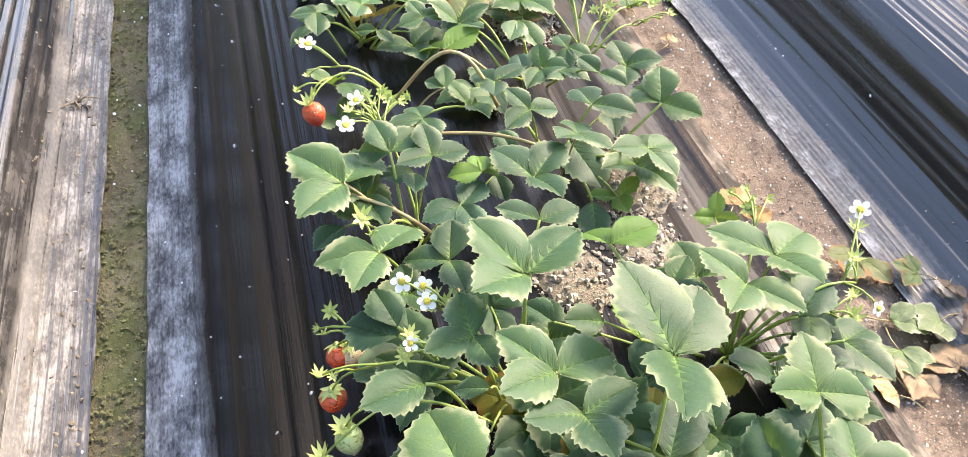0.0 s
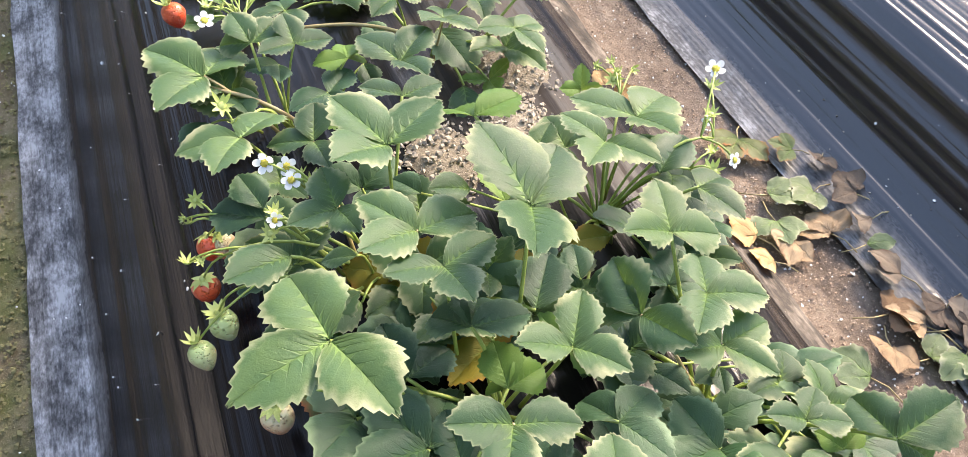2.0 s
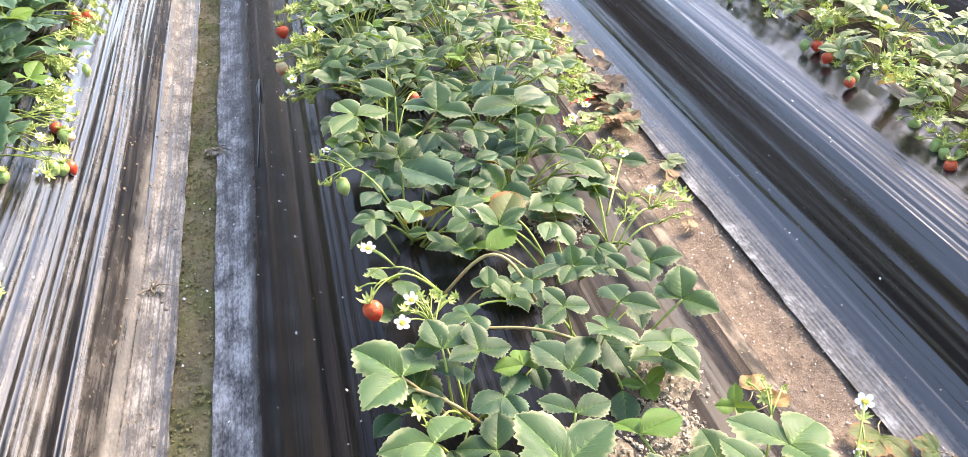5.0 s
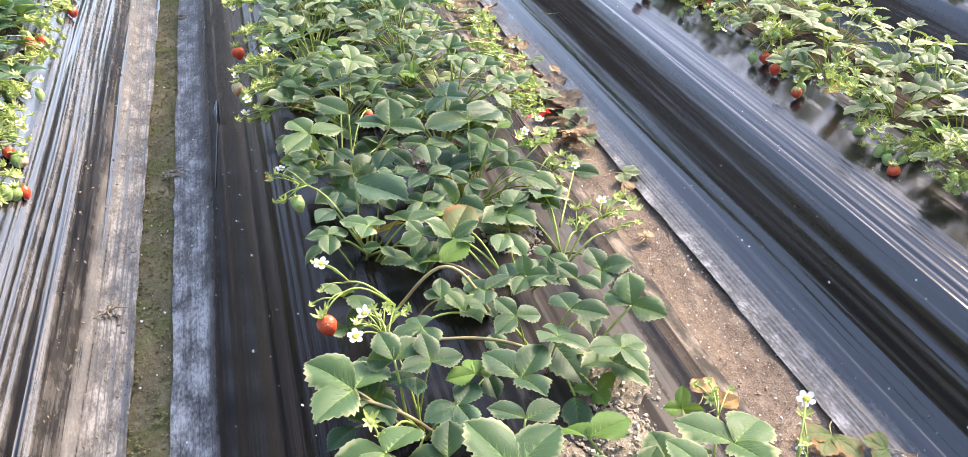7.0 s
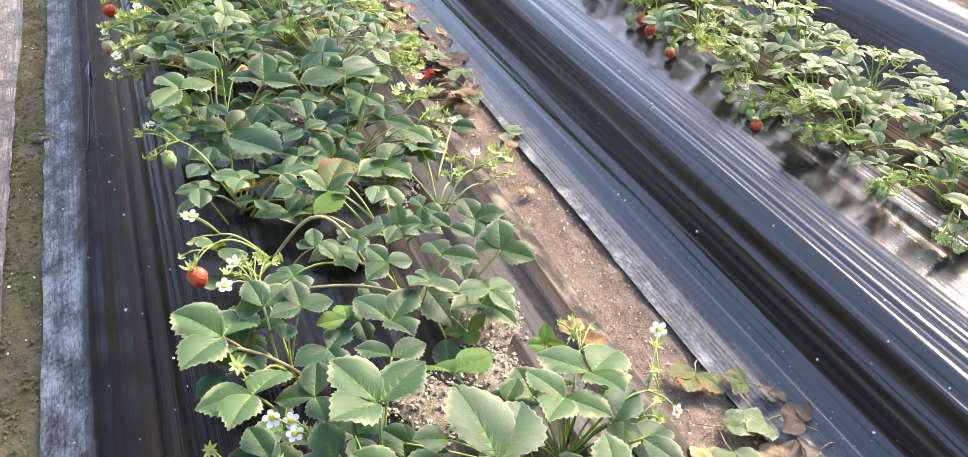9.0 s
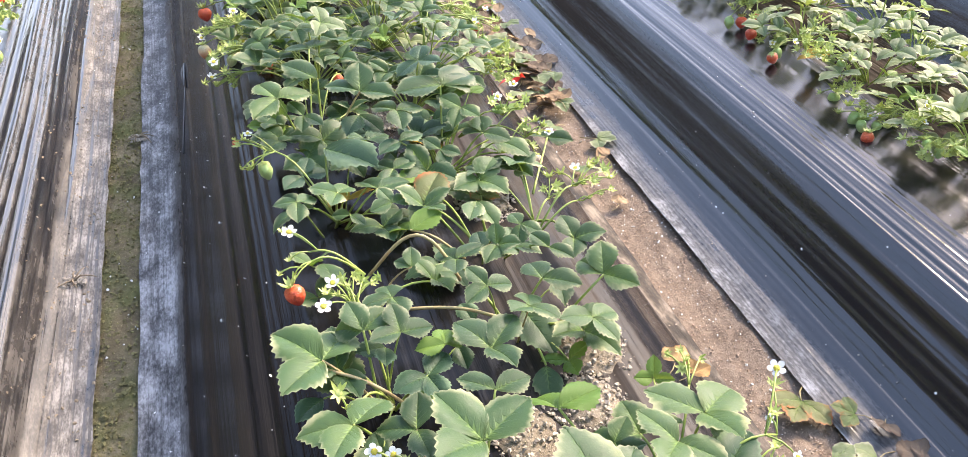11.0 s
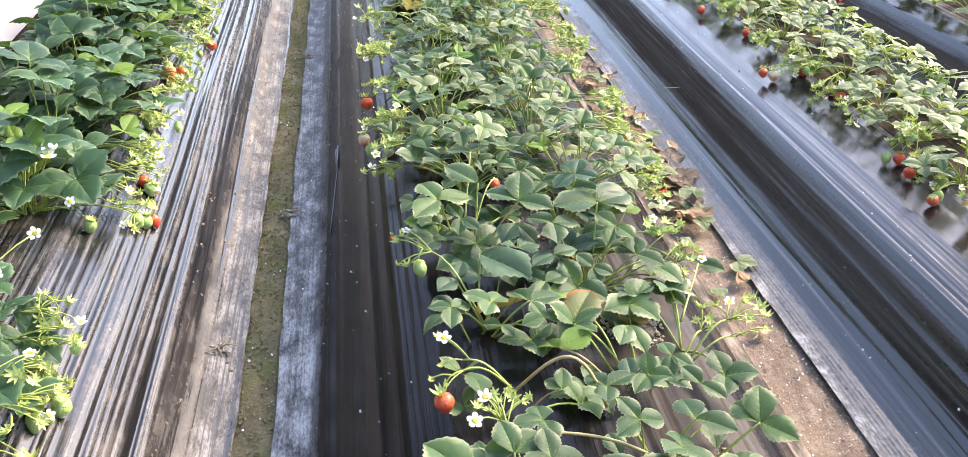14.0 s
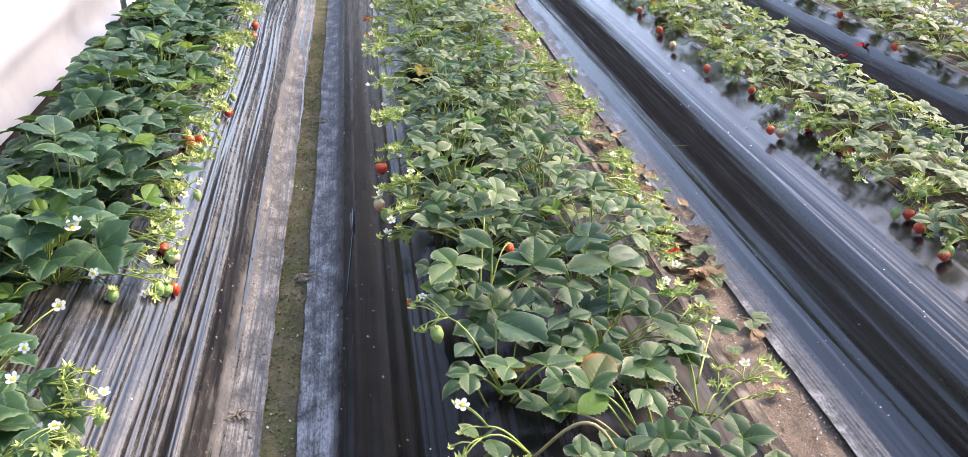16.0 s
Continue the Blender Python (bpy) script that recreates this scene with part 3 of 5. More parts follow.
def berry_mesh(mat, seed, stretch):
    """A heart-shaped berry of unit width hanging below the origin."""
    rnd = random.Random(seed)
    rings, seg = 11, 16
    vs, fs = [(0, 0, -0.02)], []
    lean = rnd.uniform(-0.08, 0.08)
    for i in range(1, rings):
        s = i / rings
        r = 0.5 * math.sin(math.pi * min(1.0, s * 0.96 + 0.02)) ** 0.62 * (1.20 - 0.62 * s)
        for k in range(seg):
            a = 2 * math.pi * k / seg
            w = 1 + 0.05 * math.sin(2 * a + seed) + 0.03 * math.sin(3 * a + 2 * seed + 4 * s)
            vs.append((r * w * math.cos(a) + lean * s, r * w * math.sin(a), 0.06 * math.sin(math.pi * min(1, s * 4)) - stretch * s))
    vs.append((lean, 0, -stretch))
    for k in range(seg):
        fs.append((0, 1 + k, 1 + (k + 1) % seg))
        fs.append((len(vs) - 1, 1 + (rings - 2) * seg + (k + 1) % seg, 1 + (rings - 2) * seg + k))
    for i in range(rings - 2):
        for k in range(seg):
            a, b = 1 + i * seg + k, 1 + i * seg + (k + 1) % seg
            fs.append((a, a + seg, b + seg, b))
    return mesh_of("strawberry", vs, fs, mat)


def star_geo(points, length, width, droop, curl, seed, core=0.12):
    """A whorl of pointed sepals round the origin."""
    rnd = random.Random(seed)
    vs, fs = [], []
    for k in range(points):
        a = 2 * math.pi * (k + rnd.uniform(-0.2, 0.2)) / points
        L = length * rnd.uniform(0.75, 1.15)
        d, n = Vector((math.cos(a), math.sin(a), 0)), Vector((-math.sin(a), math.cos(a), 0))
        o = len(vs)
        dr, cu = droop * rnd.uniform(0.5, 1.4), curl * rnd.uniform(0.4, 1.5)
        for s, w in ((0.0, 0.35), (0.35, 1.0), (0.7, 0.7), (1.0, 0.02)):
            c = d * (core * 0.3 + L * s)
            z = 0.05 + dr * s + cu * s * s
            vs += [tuple(c - n * width * w * 0.5 + Vector((0, 0, z))), tuple(c + Vector((0, 0, z - 0.05 * w * length))), tuple(c + n * width * w * 0.5 + Vector((0, 0, z)))]
        for i in range(3):
            for j in range(2):
                q = o + i * 3 + j
                fs.append((q, q + 1, q + 4, q + 3))
    o = len(vs)
    for i, (r, z) in enumerate(((core, 0.03), (core * 0.8, 0.11), (core * 0.35, 0.16))):
        for k in range(8):
            vs.append((r * math.cos(k * math.pi / 4), r * math.sin(k * math.pi / 4), z))
    for i in range(2):
        for k in range(8):
            a, b = o + i * 8 + k, o + i * 8 + (k + 1) % 8
            fs.append((a, b, b + 8, a + 8))
    fs.append(tuple(range(o + 16, o + 24)))
    return vs, fs


def petals_mesh(seed, cup):
    """Five rounded petals of a flower of unit diameter, facing +z."""
    rnd = random.Random(seed)
    vs, fs = [], []
    for k in range(5):
        a = 2 * math.pi * k / 5 + rnd.uniform(-0.12, 0.12)
        d, n = Vector((math.cos(a), math.sin(a), 0)), Vector((-math.sin(a), math.cos(a), 0))
        o, c = len(vs), cup * rnd.uniform(0.4, 1.5)
        for s, w in ((0.10, 0.05), (0.2, 0.15), (0.33, 0.185), (0.43, 0.15), (0.5, 0.05)):
            for u in (-1, -0.4, 0.4, 1):
                z = c * s * s * 2 + 0.05 * abs(u) * w + 0.012 * rnd.uniform(-1, 1)
                vs.append(tuple(d * s + n * w * u + Vector((0, 0, z))))
        for i in range(4):
            for j in range(3):
                q = o + i * 4 + j
                fs.append((q, q + 4, q + 5, q + 1))
    return mesh_of("flower", vs, fs, M_PETAL)


def dome_mesh():
    """The yellow centre: a bumpy dome with a ring of anthers."""
    vs, fs = [], []
    rnd = random.Random(4)
    for i, (r, z) in enumerate(((0.17, 0.0), (0.18, 0.05), (0.14, 0.10), (0.07, 0.13))):
        for k in range(14):
            a = 2 * math.pi * k / 14
            q = r * (1 + (0.18 if k % 2 else -0.1)) if i < 2 else r
            vs.append((q * math.cos(a), q * math.sin(a), z + rnd.uniform(-0.012, 0.02)))
    for i in range(3):
        for k in range(14):
            a, b = i * 14 + k, i * 14 + (k + 1) % 14
            fs.append((a, b, b + 14, a + 14))
    fs.append(tuple(range(42, 56)))
    return mesh_of("flower_centre", vs, fs, M_CORE)


RED = [berry_mesh(M_RED_FRUIT, i, q) for i, q in ((1, 1.05), (2, 1.25), (3, 0.95))]
HALF = [berry_mesh(M_HALF_FRUIT, i, q) for i, q in ((4, 1.1), (5, 1.0))]
PALE = [berry_mesh(M_PALE_FRUIT, i, q) for i, q in ((6, 1.0), (7, 1.15))]
UNRIPE = [berry_mesh(M_GREEN_FRUIT, i, q) for i, q in ((8, 1.1), (9, 1.25))]
CALYX = [mesh_of("calyx", *star_geo(10, 0.44, 0.19, 0.05, q, 20 + i), M_CALYX) for i, q in enumerate((-0.2, 0.15, 0.3))]
BUD = [star_geo(8, 0.5, 0.20, 0.25, 0.1, 30 + i, 0.22) for i in range(3)]
FLOWER, CENTRE = [petals_mesh(40 + i, c) for i, c in enumerate((0.2, 0.5, 0.05))], dome_mesh()
KINDS = {"red": RED, "half": HALF, "pale": PALE, "green": UNRIPE}
SIZES = {"red": 0.029, "half": 0.026, "pale": 0.025, "green": 0.020, "flower": 0.022, "bud": 0.020}


class Stalk:
    """A branching fruit stalk with its unopened buds: one mesh under its plant."""

    def __init__(self, plant):
        self.plant, self.vs, self.fs, self.slots = plant, [], [], []

    def add(self, geo, slot, m=None):
        o = len(self.vs)
        self.vs += [tuple(m @ Vector(v)) for v in geo[0]] if m is not None else list(geo[0])
        self.fs += [tuple(o + q for q in f) for f in geo[1]]
        self.slots += [slot] * len(geo[1])

    def line(self, pts, r):
        self.add(tube([Vector(p) - self.plant.location for p in pts], r, 5), 0)

    def done(self, mat=M_STEM, name="fruit_stalk"):
        return part(name, mesh_of(name, self.vs, self.fs, [mat, M_CALYX], True, self.slots), self.plant)


def add_fruit(stalk, kind, at, rnd, size=None, joint=None):
    """A berry, flower or bud whose stalk end is at the given place; joint: where its own stalk leaves the truss."""
    plant = stalk.plant
    at = Vector(at)
    s = (size or SIZES[kind]) * rnd.uniform(0.92, 1.08) * (0.85 if kind == "flower" else 1.0)
    spin = pose(0, 0, 0, 0, 0, rnd.uniform(0, 360))
    base = Matrix.Translation(at - plant.location)
    if kind in KINDS:
        m = base @ pose(0, 0, 0, rnd.uniform(-34, -4), rnd.uniform(-22, 22), rnd.uniform(-35, 35)) @ spin @ Matrix.Scale(s, 4)
        label = {"red": "ripe red strawberry", "half": "strawberry turning red", "pale": "pale unripe strawberry", "green": "small green strawberry"}[kind]
        ob = part("strawberry", rnd.choice(KINDS[kind]), plant, m, label)
        part("calyx", rnd.choice(CALYX), ob)
    elif kind == "flower":
        m = base @ pose(0, 0, 0, rnd.uniform(10, 55), rnd.uniform(-25, 25), 0) @ spin @ Matrix.Scale(s, 4)
        ob = part("flower", rnd.choice(FLOWER), plant, m, "white five-petalled flower")
        part("flower_centre", CENTRE, ob, None, "yellow flower centre")
    else:
        stalk.add(rnd.choice(BUD), 1, base @ pose(0, 0, 0, rnd.uniform(-60, 60), rnd.uniform(-60, 60), 0) @ spin @ Matrix.Scale(s * rnd.uniform(0.8, 1.35), 4))
    if joint is not None:
        stalk.line(bend(joint, at, 0.008, 5), 0.0011)


THICK = [0.0020, 0.0019, 0.0018, 0.0017, 0.0016, 0.0015, 0.0014, 0.0013]


def truss(plant, root, end, items, rnd, rise=0.05, reach=0.03):
    """A fruit stalk from the crown to its end, with what grows on it."""
    pts = bend(root, end, rise, 8)
    stalk = Stalk(plant)
    stalk.line(pts, THICK)
    for kind in items:
        at = Vector(end) + Vector((rnd.uniform(-1, 1), rnd.uniform(-1, 1), rnd.uniform(-0.5, 0.6))) * reach
        add_fruit(stalk, kind, at, rnd, None, pts[rnd.choice((-1, -2, -3))])
    stalk.done()


# ---- strawberry plants ----
PLANT = "strawberry_plant"


def planted(x, y, z, label):
    return thing(PLANT, (x, y, z), label, "strawberry plant", "strawberry plants")


# d: under-canopy leaves, their shade put into a deeper green
KIND_MATS = {"g": M_LEAF, "d": M_DEEP, "y": M_YELLOW, "r": M_RED, "n": M_YOUNG}


def built_leaf(leaflets, mat, seed):
    """One leaf of its own shape; leaflets: heading, pitch in degrees and length of each. Returns its mesh and size."""
    rnd = random.Random(seed)
    size = max(l for h, p, l in leaflets)
    ways = [Vector((math.sin(radians(h)) * math.cos(radians(p)), math.cos(radians(h)) * math.cos(radians(p)), math.sin(radians(p)))) for h, p, l in leaflets]
    up = Vector((0, 0, 1))
    if len(ways) == 3:
        plane = (ways[1] - ways[0]).cross(ways[2] - ways[0])
        if plane.length > 0.2:
            up = up + plane.normalized() * (0.8 if plane.z > 0 else -0.8)
    V, F, A, B, C = [], [], [], [], []
    for i, (way, (h, p, l)) in enumerate(zip(ways, leaflets)):
        length = l / size
        vs, fs, vein, rim, base = leaflet(length, length * rnd.uniform(0.72, 0.86), 12, 5, rnd.uniform(0.3, 0.7), rnd.uniform(0.1, 0.32), 0.012, 0.028, seed * 5 + i)
        n = (up + Vector((rnd.uniform(-0.22, 0.22), rnd.uniform(-0.30, 0.10), 0)))
        n = (n - way * n.dot(way)).normalized()
        turn = Matrix((way.cross(n), way, n)).transposed()
        o = len(V)
        V += [tuple(turn @ Vector(v)) for v in vs]
        F += [tuple(o + q for q in f) for f in fs]
        A, B, C = A + vein, B + rim, C + base
    return mesh_of("leaf", V, F, mat, True, None, (("vein", A), ("rim", B), ("base", C))), size


def leafy_plant(x, y, z, rows, label, seed):
    """rows: x, y, z of the leaf's centre, its kind, then heading, pitch and length of each leaflet."""
    rnd = random.Random(seed)
    plant = planted(x, y, z, label)
    for i, (lx, ly, lz, kind, *leaflets) in enumerate(rows):
        mesh, size = built_leaf(leaflets, KIND_MATS[kind], seed * 40 + i)
        root = Vector((x, y, z)) + (Vector((lx, ly, z)) - Vector((x, y, z))) * 0.3 + Vector((rnd.uniform(-0.015, 0.015), rnd.uniform(-0.015, 0.015), -0.005))
        add_leaf(plant, root, (lx, ly, lz), 0, size, 0, 0, mesh, M_STEM_RED if rnd.random() < 0.12 else M_STEM, rnd.uniform(0.0, 0.02))
    return plant


def undergrowth(plant, n, spread, low, high, size, rnd, kinds=None):
    """Shaded leaves below the canopy, and a few yellowing ones; deep-green kinds have the shade in their colour."""
    x, y, z = plant.location
    for i in range(n):
        a, d = rnd.uniform(0, 6.28), spread * math.sqrt(rnd.uniform(0.15, 1.0))
        mesh = rnd.choice(kinds or LEAVES)
        q = rnd.random()
        if q < 0.04:
            mesh, d = rnd.choice(LEAVES_YELLOW), d * 0.55
        elif q < 0.09:
            mesh = rnd.choice(LEAVES_YOUNG)
        add_leaf(plant, (x, y, z - 0.005), (min(0.69, max(0.30, x + d * math.sin(a))), y + d * math.cos(a), z + rnd.uniform(low, high)), math.degrees(a) + rnd.uniform(-60, 60), size * rnd.uniform(0.7, 1.1), rnd.uniform(-25, 10), rnd.uniform(-20, 20), mesh)


def random_plant(x, y, z, n, spread, tall, size, seed, forms=None, side=0, fruit=(), label="leafy green strawberry plant growing through black mulch film", rim=0.0):
    """A full plant; side: towards which edge of the bed its fruit stalks lean, rim: that edge's x."""
    rnd = random.Random(seed)
    plant = planted(x, y, z, label)
    kinds = forms or LEAVES
    for i in range(n):
        a = i * 2.399 + rnd.uniform(-0.4, 0.4)
        q = math.sqrt((i + 0.6) / n)
        d = spread * q * rnd.uniform(0.85, 1.15)
        at = Vector((x + d * math.sin(a), y + d * math.cos(a), z + tall * (1.0 - 0.8 * q * q) * rnd.uniform(0.7, 1.2)))
        head = math.degrees(a) + rnd.uniform(-50, 50)
        mesh, s = rnd.choice(kinds), size * rnd.uniform(0.72, 1.15)
        if rnd.random() < 0.09:
            mesh, s = rnd.choice(LEAVES_YOUNG), s * 0.8
        elif kinds is not LEAVES_DEEP and rnd.random() < 0.015:
            mesh = rnd.choice(LEAVES_YELLOW)
        add_leaf(plant, (x + rnd.uniform(-0.015, 0.015), y + rnd.uniform(-0.015, 0.015), z - 0.005), at, head, s, rnd.uniform(-28, 10), rnd.uniform(-18, 18), mesh, M_STEM, rnd.uniform(0, 0.03))
    for i in range(0 if kinds is LEAVES_PALE or y > 2.6 else n // 4):
        a, d = rnd.uniform(0, 6.28), spread * rnd.uniform(0.3, 0.95)
        at = Vector((x + d * math.sin(a), y + d * math.cos(a), z + rnd.uniform(0.012, 0.05)))
        add_leaf(plant, (x, y, z - 0.005), at, math.degrees(a) + rnd.uniform(-60, 60), size * rnd.uniform(0.8, 1.1), rnd.uniform(-20, 5), rnd.uniform(-15, 15), rnd.choice(LEAVES_DEEP if kinds is LEAVES_DEEP else LEAVES_FAR), M_STEM, 0.01)
    for items in fruit:
        end = (rim + rnd.uniform(-0.025, 0.03), y + rnd.uniform(-0.11, 0.11), z + rnd.uniform(0.0, 0.075))
        truss(plant, (x, y, z), end, items, rnd, rnd.uniform(0.02, 0.06), 0.035)
    return plant


# the plants nearest to the walk, leaf by leaf
rnd = random.Random(77)
NEAR = []
NEAR.append(leafy_plant(0.36, -0.7, 0.278, [
    (0.298, -0.804, 0.375, "g", (-80, -2, 0.062), (44, -7, 0.063), (-150, 23, 0.063)),
    (0.282, -0.685, 0.36, "g", (-42, 14, 0.076), (-134, 15, 0.072), (35, -4, 0.073)),
    (0.336, -0.659, 0.37, "g", (-14, 21, 0.048), (-55, -12, 0.044), (52, 8, 0.046)),
    (0.378, -0.674, 0.37, "g", (-1, 18, 0.045), (-108, 15, 0.042), (85, -2, 0.042)),
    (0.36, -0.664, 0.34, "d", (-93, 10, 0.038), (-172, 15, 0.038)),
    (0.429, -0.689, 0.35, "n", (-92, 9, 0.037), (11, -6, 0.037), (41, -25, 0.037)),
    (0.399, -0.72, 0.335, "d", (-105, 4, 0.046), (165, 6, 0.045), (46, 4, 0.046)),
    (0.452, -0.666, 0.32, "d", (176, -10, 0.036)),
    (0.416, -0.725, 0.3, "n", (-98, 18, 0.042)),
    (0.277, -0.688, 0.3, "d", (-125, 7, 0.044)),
], "strawberry plant with large toothed leaves beside bare film", 200))
NEAR.append(leafy_plant(0.4, -0.93, 0.278, [
    (0.361, -0.825, 0.37, "g", (15, 15, 0.048), (-66, -1, 0.046), (175, 15, 0.046)),
    (0.416, -0.883, 0.4, "g", (-27, 17, 0.074), (60, 12, 0.073), (-119, 31, 0.07)),
    (0.452, -0.812, 0.39, "g", (-49, 4, 0.046), (78, 3, 0.045)),
    (0.357, -0.928, 0.385, "g", (-2, 13, 0.047), (-100, 9, 0.045), (170, 24, 0.045)),
    (0.301, -0.882, 0.345, "d", (-56, -3, 0.058)),
    (0.301, -0.875, 0.35, "d", (-17, 13, 0.047)),
    (0.406, -0.995, 0.41, "g", (-34, 10, 0.061), (77, -2, 0.059), (-111, 26, 0.058)),
    (0.488, -1.056, 0.345, "d", (35, 10, 0.062)),
    (0.486, -1.025, 0.32, "y", (29, 10, 0.057)),
    (0.452, -1.054, 0.315, "y", (-120, 6, 0.056)),
    (0.361, -0.971, 0.37, "d", (-62, -13, 0.034)),
    (0.31, -0.954, 0.37, "g", (-108, 20, 0.06)),
], "bushy strawberry plant with broad blue-green leaves", 201))
NEAR.append(leafy_plant(0.62, -0.93, 0.278, [
    (0.608, -0.933, 0.39, "g", (-20, 6, 0.057), (138, 10, 0.055), (-135, 30, 0.056)),
    (0.666, -0.892, 0.37, "g", (57, -4, 0.073), (179, 34, 0.073), (-38, 0, 0.073)),
    (0.663, -1.007, 0.385, "g", (154, 7, 0.05), (67, -16, 0.05)),
    (0.662, -0.952, 0.35, "d", (55, 16, 0.058)),
    (0.54, -1.036, 0.34, "d", (16, 9, 0.041)),
    (0.599, -0.985, 0.32, "y", (-87, 12, 0.042)),
    (0.481, -0.921, 0.36, "g", (-86, 21, 0.041)),
    (0.505, -0.947, 0.36, "n", (3, 12, 0.052)),
    (0.516, -0.84, 0.37, "n", (-13, -21, 0.055), (76, 10, 0.057)),
    (0.559, -0.893, 0.36, "g", (-32, -12, 0.032), (46, 21, 0.035)),
    (0.44, -0.903, 0.35, "d", (-32, 1, 0.037)),
], "strawberry plant with cupped leaves near the furrow", 202))
NEAR.append(leafy_plant(0.44, -1.1, 0.278, [
    (0.414, -1.036, 0.41, "g", (71, 8, 0.053), (-88, 19, 0.049), (173, 27, 0.051)),
    (0.498, -1.009, 0.42, "g", (-5, 19, 0.095), (40, -1, 0.09), (-159, 32, 0.089)),
    (0.48, -1.13, 0.4, "g", (33, 15, 0.052), (-78, 24, 0.047), (141, 17, 0.047)),
    (0.421, -1.079, 0.385, "d", (28, -14, 0.05), (91, 1, 0.05), (-32, -23, 0.049)),
    (0.315, -1.079, 0.42, "g", (-10, 1, 0.08), (-109, 9, 0.079), (161, 16, 0.079)),
    (0.415, -1.173, 0.4, "g", (-79, 25, 0.049), (103, -1, 0.051), (-152, 20, 0.051)),
    (0.457, -1.249, 0.4, "g", (23, 0, 0.054)),
    (0.496, -1.183, 0.37, "d", (-14, -24, 0.047), (63, -4, 0.049), (151, 9, 0.048)),
    (0.368, -1.082, 0.345, "d", (-6, 11, 0.055), (62, -11, 0.052)),
], "bushy strawberry plant with broad blue-green leaves", 203))
NEAR.append(leafy_plant(0.62, -1.15, 0.278, [
    (0.604, -1.056, 0.4, "g", (15, 18, 0.055), (-92, 32, 0.052), (99, -9, 0.051)),
    (0.599, -1.121, 0.4, "g", (26, -4, 0.051), (107, 4, 0.052), (-139, 23, 0.051)),
    (0.541, -1.122, 0.4, "g", (-1, 10, 0.057), (-17, -21, 0.054), (164, 25, 0.054)),
    (0.566, -1.219, 0.345, "d", (-10, 1, 0.053), (-89, 10, 0.053), (-158, 50, 0.053)),
    (0.594, -1.159, 0.385, "g", (81, 6, 0.049), (141, 4, 0.046), (-90, 19, 0.047)),
    (0.626, -1.229, 0.37, "g", (50, 3, 0.036), (-72, 29, 0.035), (109, 6, 0.037)),
    (0.599, -1.257, 0.37, "g", (-58, 6, 0.043), (104, -7, 0.042), (-120, 28, 0.043)),
    (0.676, -1.266, 0.375, "g", (7, -21, 0.056), (85, 17, 0.061), (116, -34, 0.056)),
], "strawberry plant with cupped leaves near the furrow", 204))
NEAR.append(leafy_plant(0.3, -1.22, 0.278, [
    (0.366, -1.139, 0.335, "d", (-26, 5, 0.07), (-97, 22, 0.066), (34, -20, 0.067)),
    (0.434, -1.125, 0.36, "n", (5, 10, 0.043), (70, -9, 0.041), (0, -43, 0.042)),
    (0.33, -1.071, 0.315, "r", (-141, 2, 0.051), (-61, 0, 0.05)),
    (0.373, -1.112, 0.3, "d", (54, 6, 0.052), (139, 27, 0.049)),
    (0.386, -1.159, 0.33, "d", (3, 8, 0.05), (79, -19, 0.047)),
    (0.471, -1.147, 0.33, "d", (-138, 3, 0.046)),
], "strawberry plant with large toothed leaves beside bare film", 205))
NEAR.append(leafy_plant(0.76, -1.16, 0.278, [
    (0.607, -1.155, 0.34, "d", (-96, -4, 0.024), (-160, 3, 0.023)),
    (0.555, -1.13, 0.33, "d", (151, 20, 0.042)),
    (0.658, -1.249, 0.34, "n", (-41, 22, 0.024), (67, 13, 0.026)),
    (0.588, -1.244, 0.33, "g", (-50, 17, 0.026), (71, 10, 0.028)),
], "strawberry plant with cupped leaves near the furrow", 206))
NEAR.append(leafy_plant(0.55, -0.62, 0.278, [
    (0.481, -0.711, 0.35, "g", (-30, 12, 0.063), (47, 12, 0.063), (166, 28, 0.06)),
    (0.507, -0.609, 0.36, "g", (-27, 15, 0.041), (-124, -3, 0.041), (83, -9, 0.039)),
    (0.489, -0.528, 0.345, "g", (-23, -11, 0.047), (67, 12, 0.049), (-163, 21, 0.047)),
    (0.584, -0.61, 0.355, "g", (2, -12, 0.056), (126, 10, 0.055)),
    (0.551, -0.653, 0.35, "g", (-123, 33, 0.044), (131, 7, 0.045), (18, -16, 0.044)),
    (0.621, -0.694, 0.35, "g", (-89, 21, 0.045), (156, -4, 0.047), (71, -11, 0.045)),
    (0.669, -0.62, 0.35, "g", (15, 26, 0.058), (146, 16, 0.053), (-18, -2, 0.054)),
    (0.558, -0.617, 0.31, "d", (166, -5, 0.078)),
    (0.486, -0.621, 0.31, "d", (-10, 13, 0.039)),
], "bushy strawberry plant with broad blue-green leaves", 207))
NEAR.append(leafy_plant(0.36, -0.52, 0.278, [
    (0.425, -0.533, 0.35, "g", (13, 26, 0.033), (-42, 1, 0.03)),
    (0.384, -0.599, 0.36, "g", (-98, 8, 0.042), (167, 13, 0.042), (0, -13, 0.042)),
], "strawberry plant with large toothed leaves beside bare film", 208))
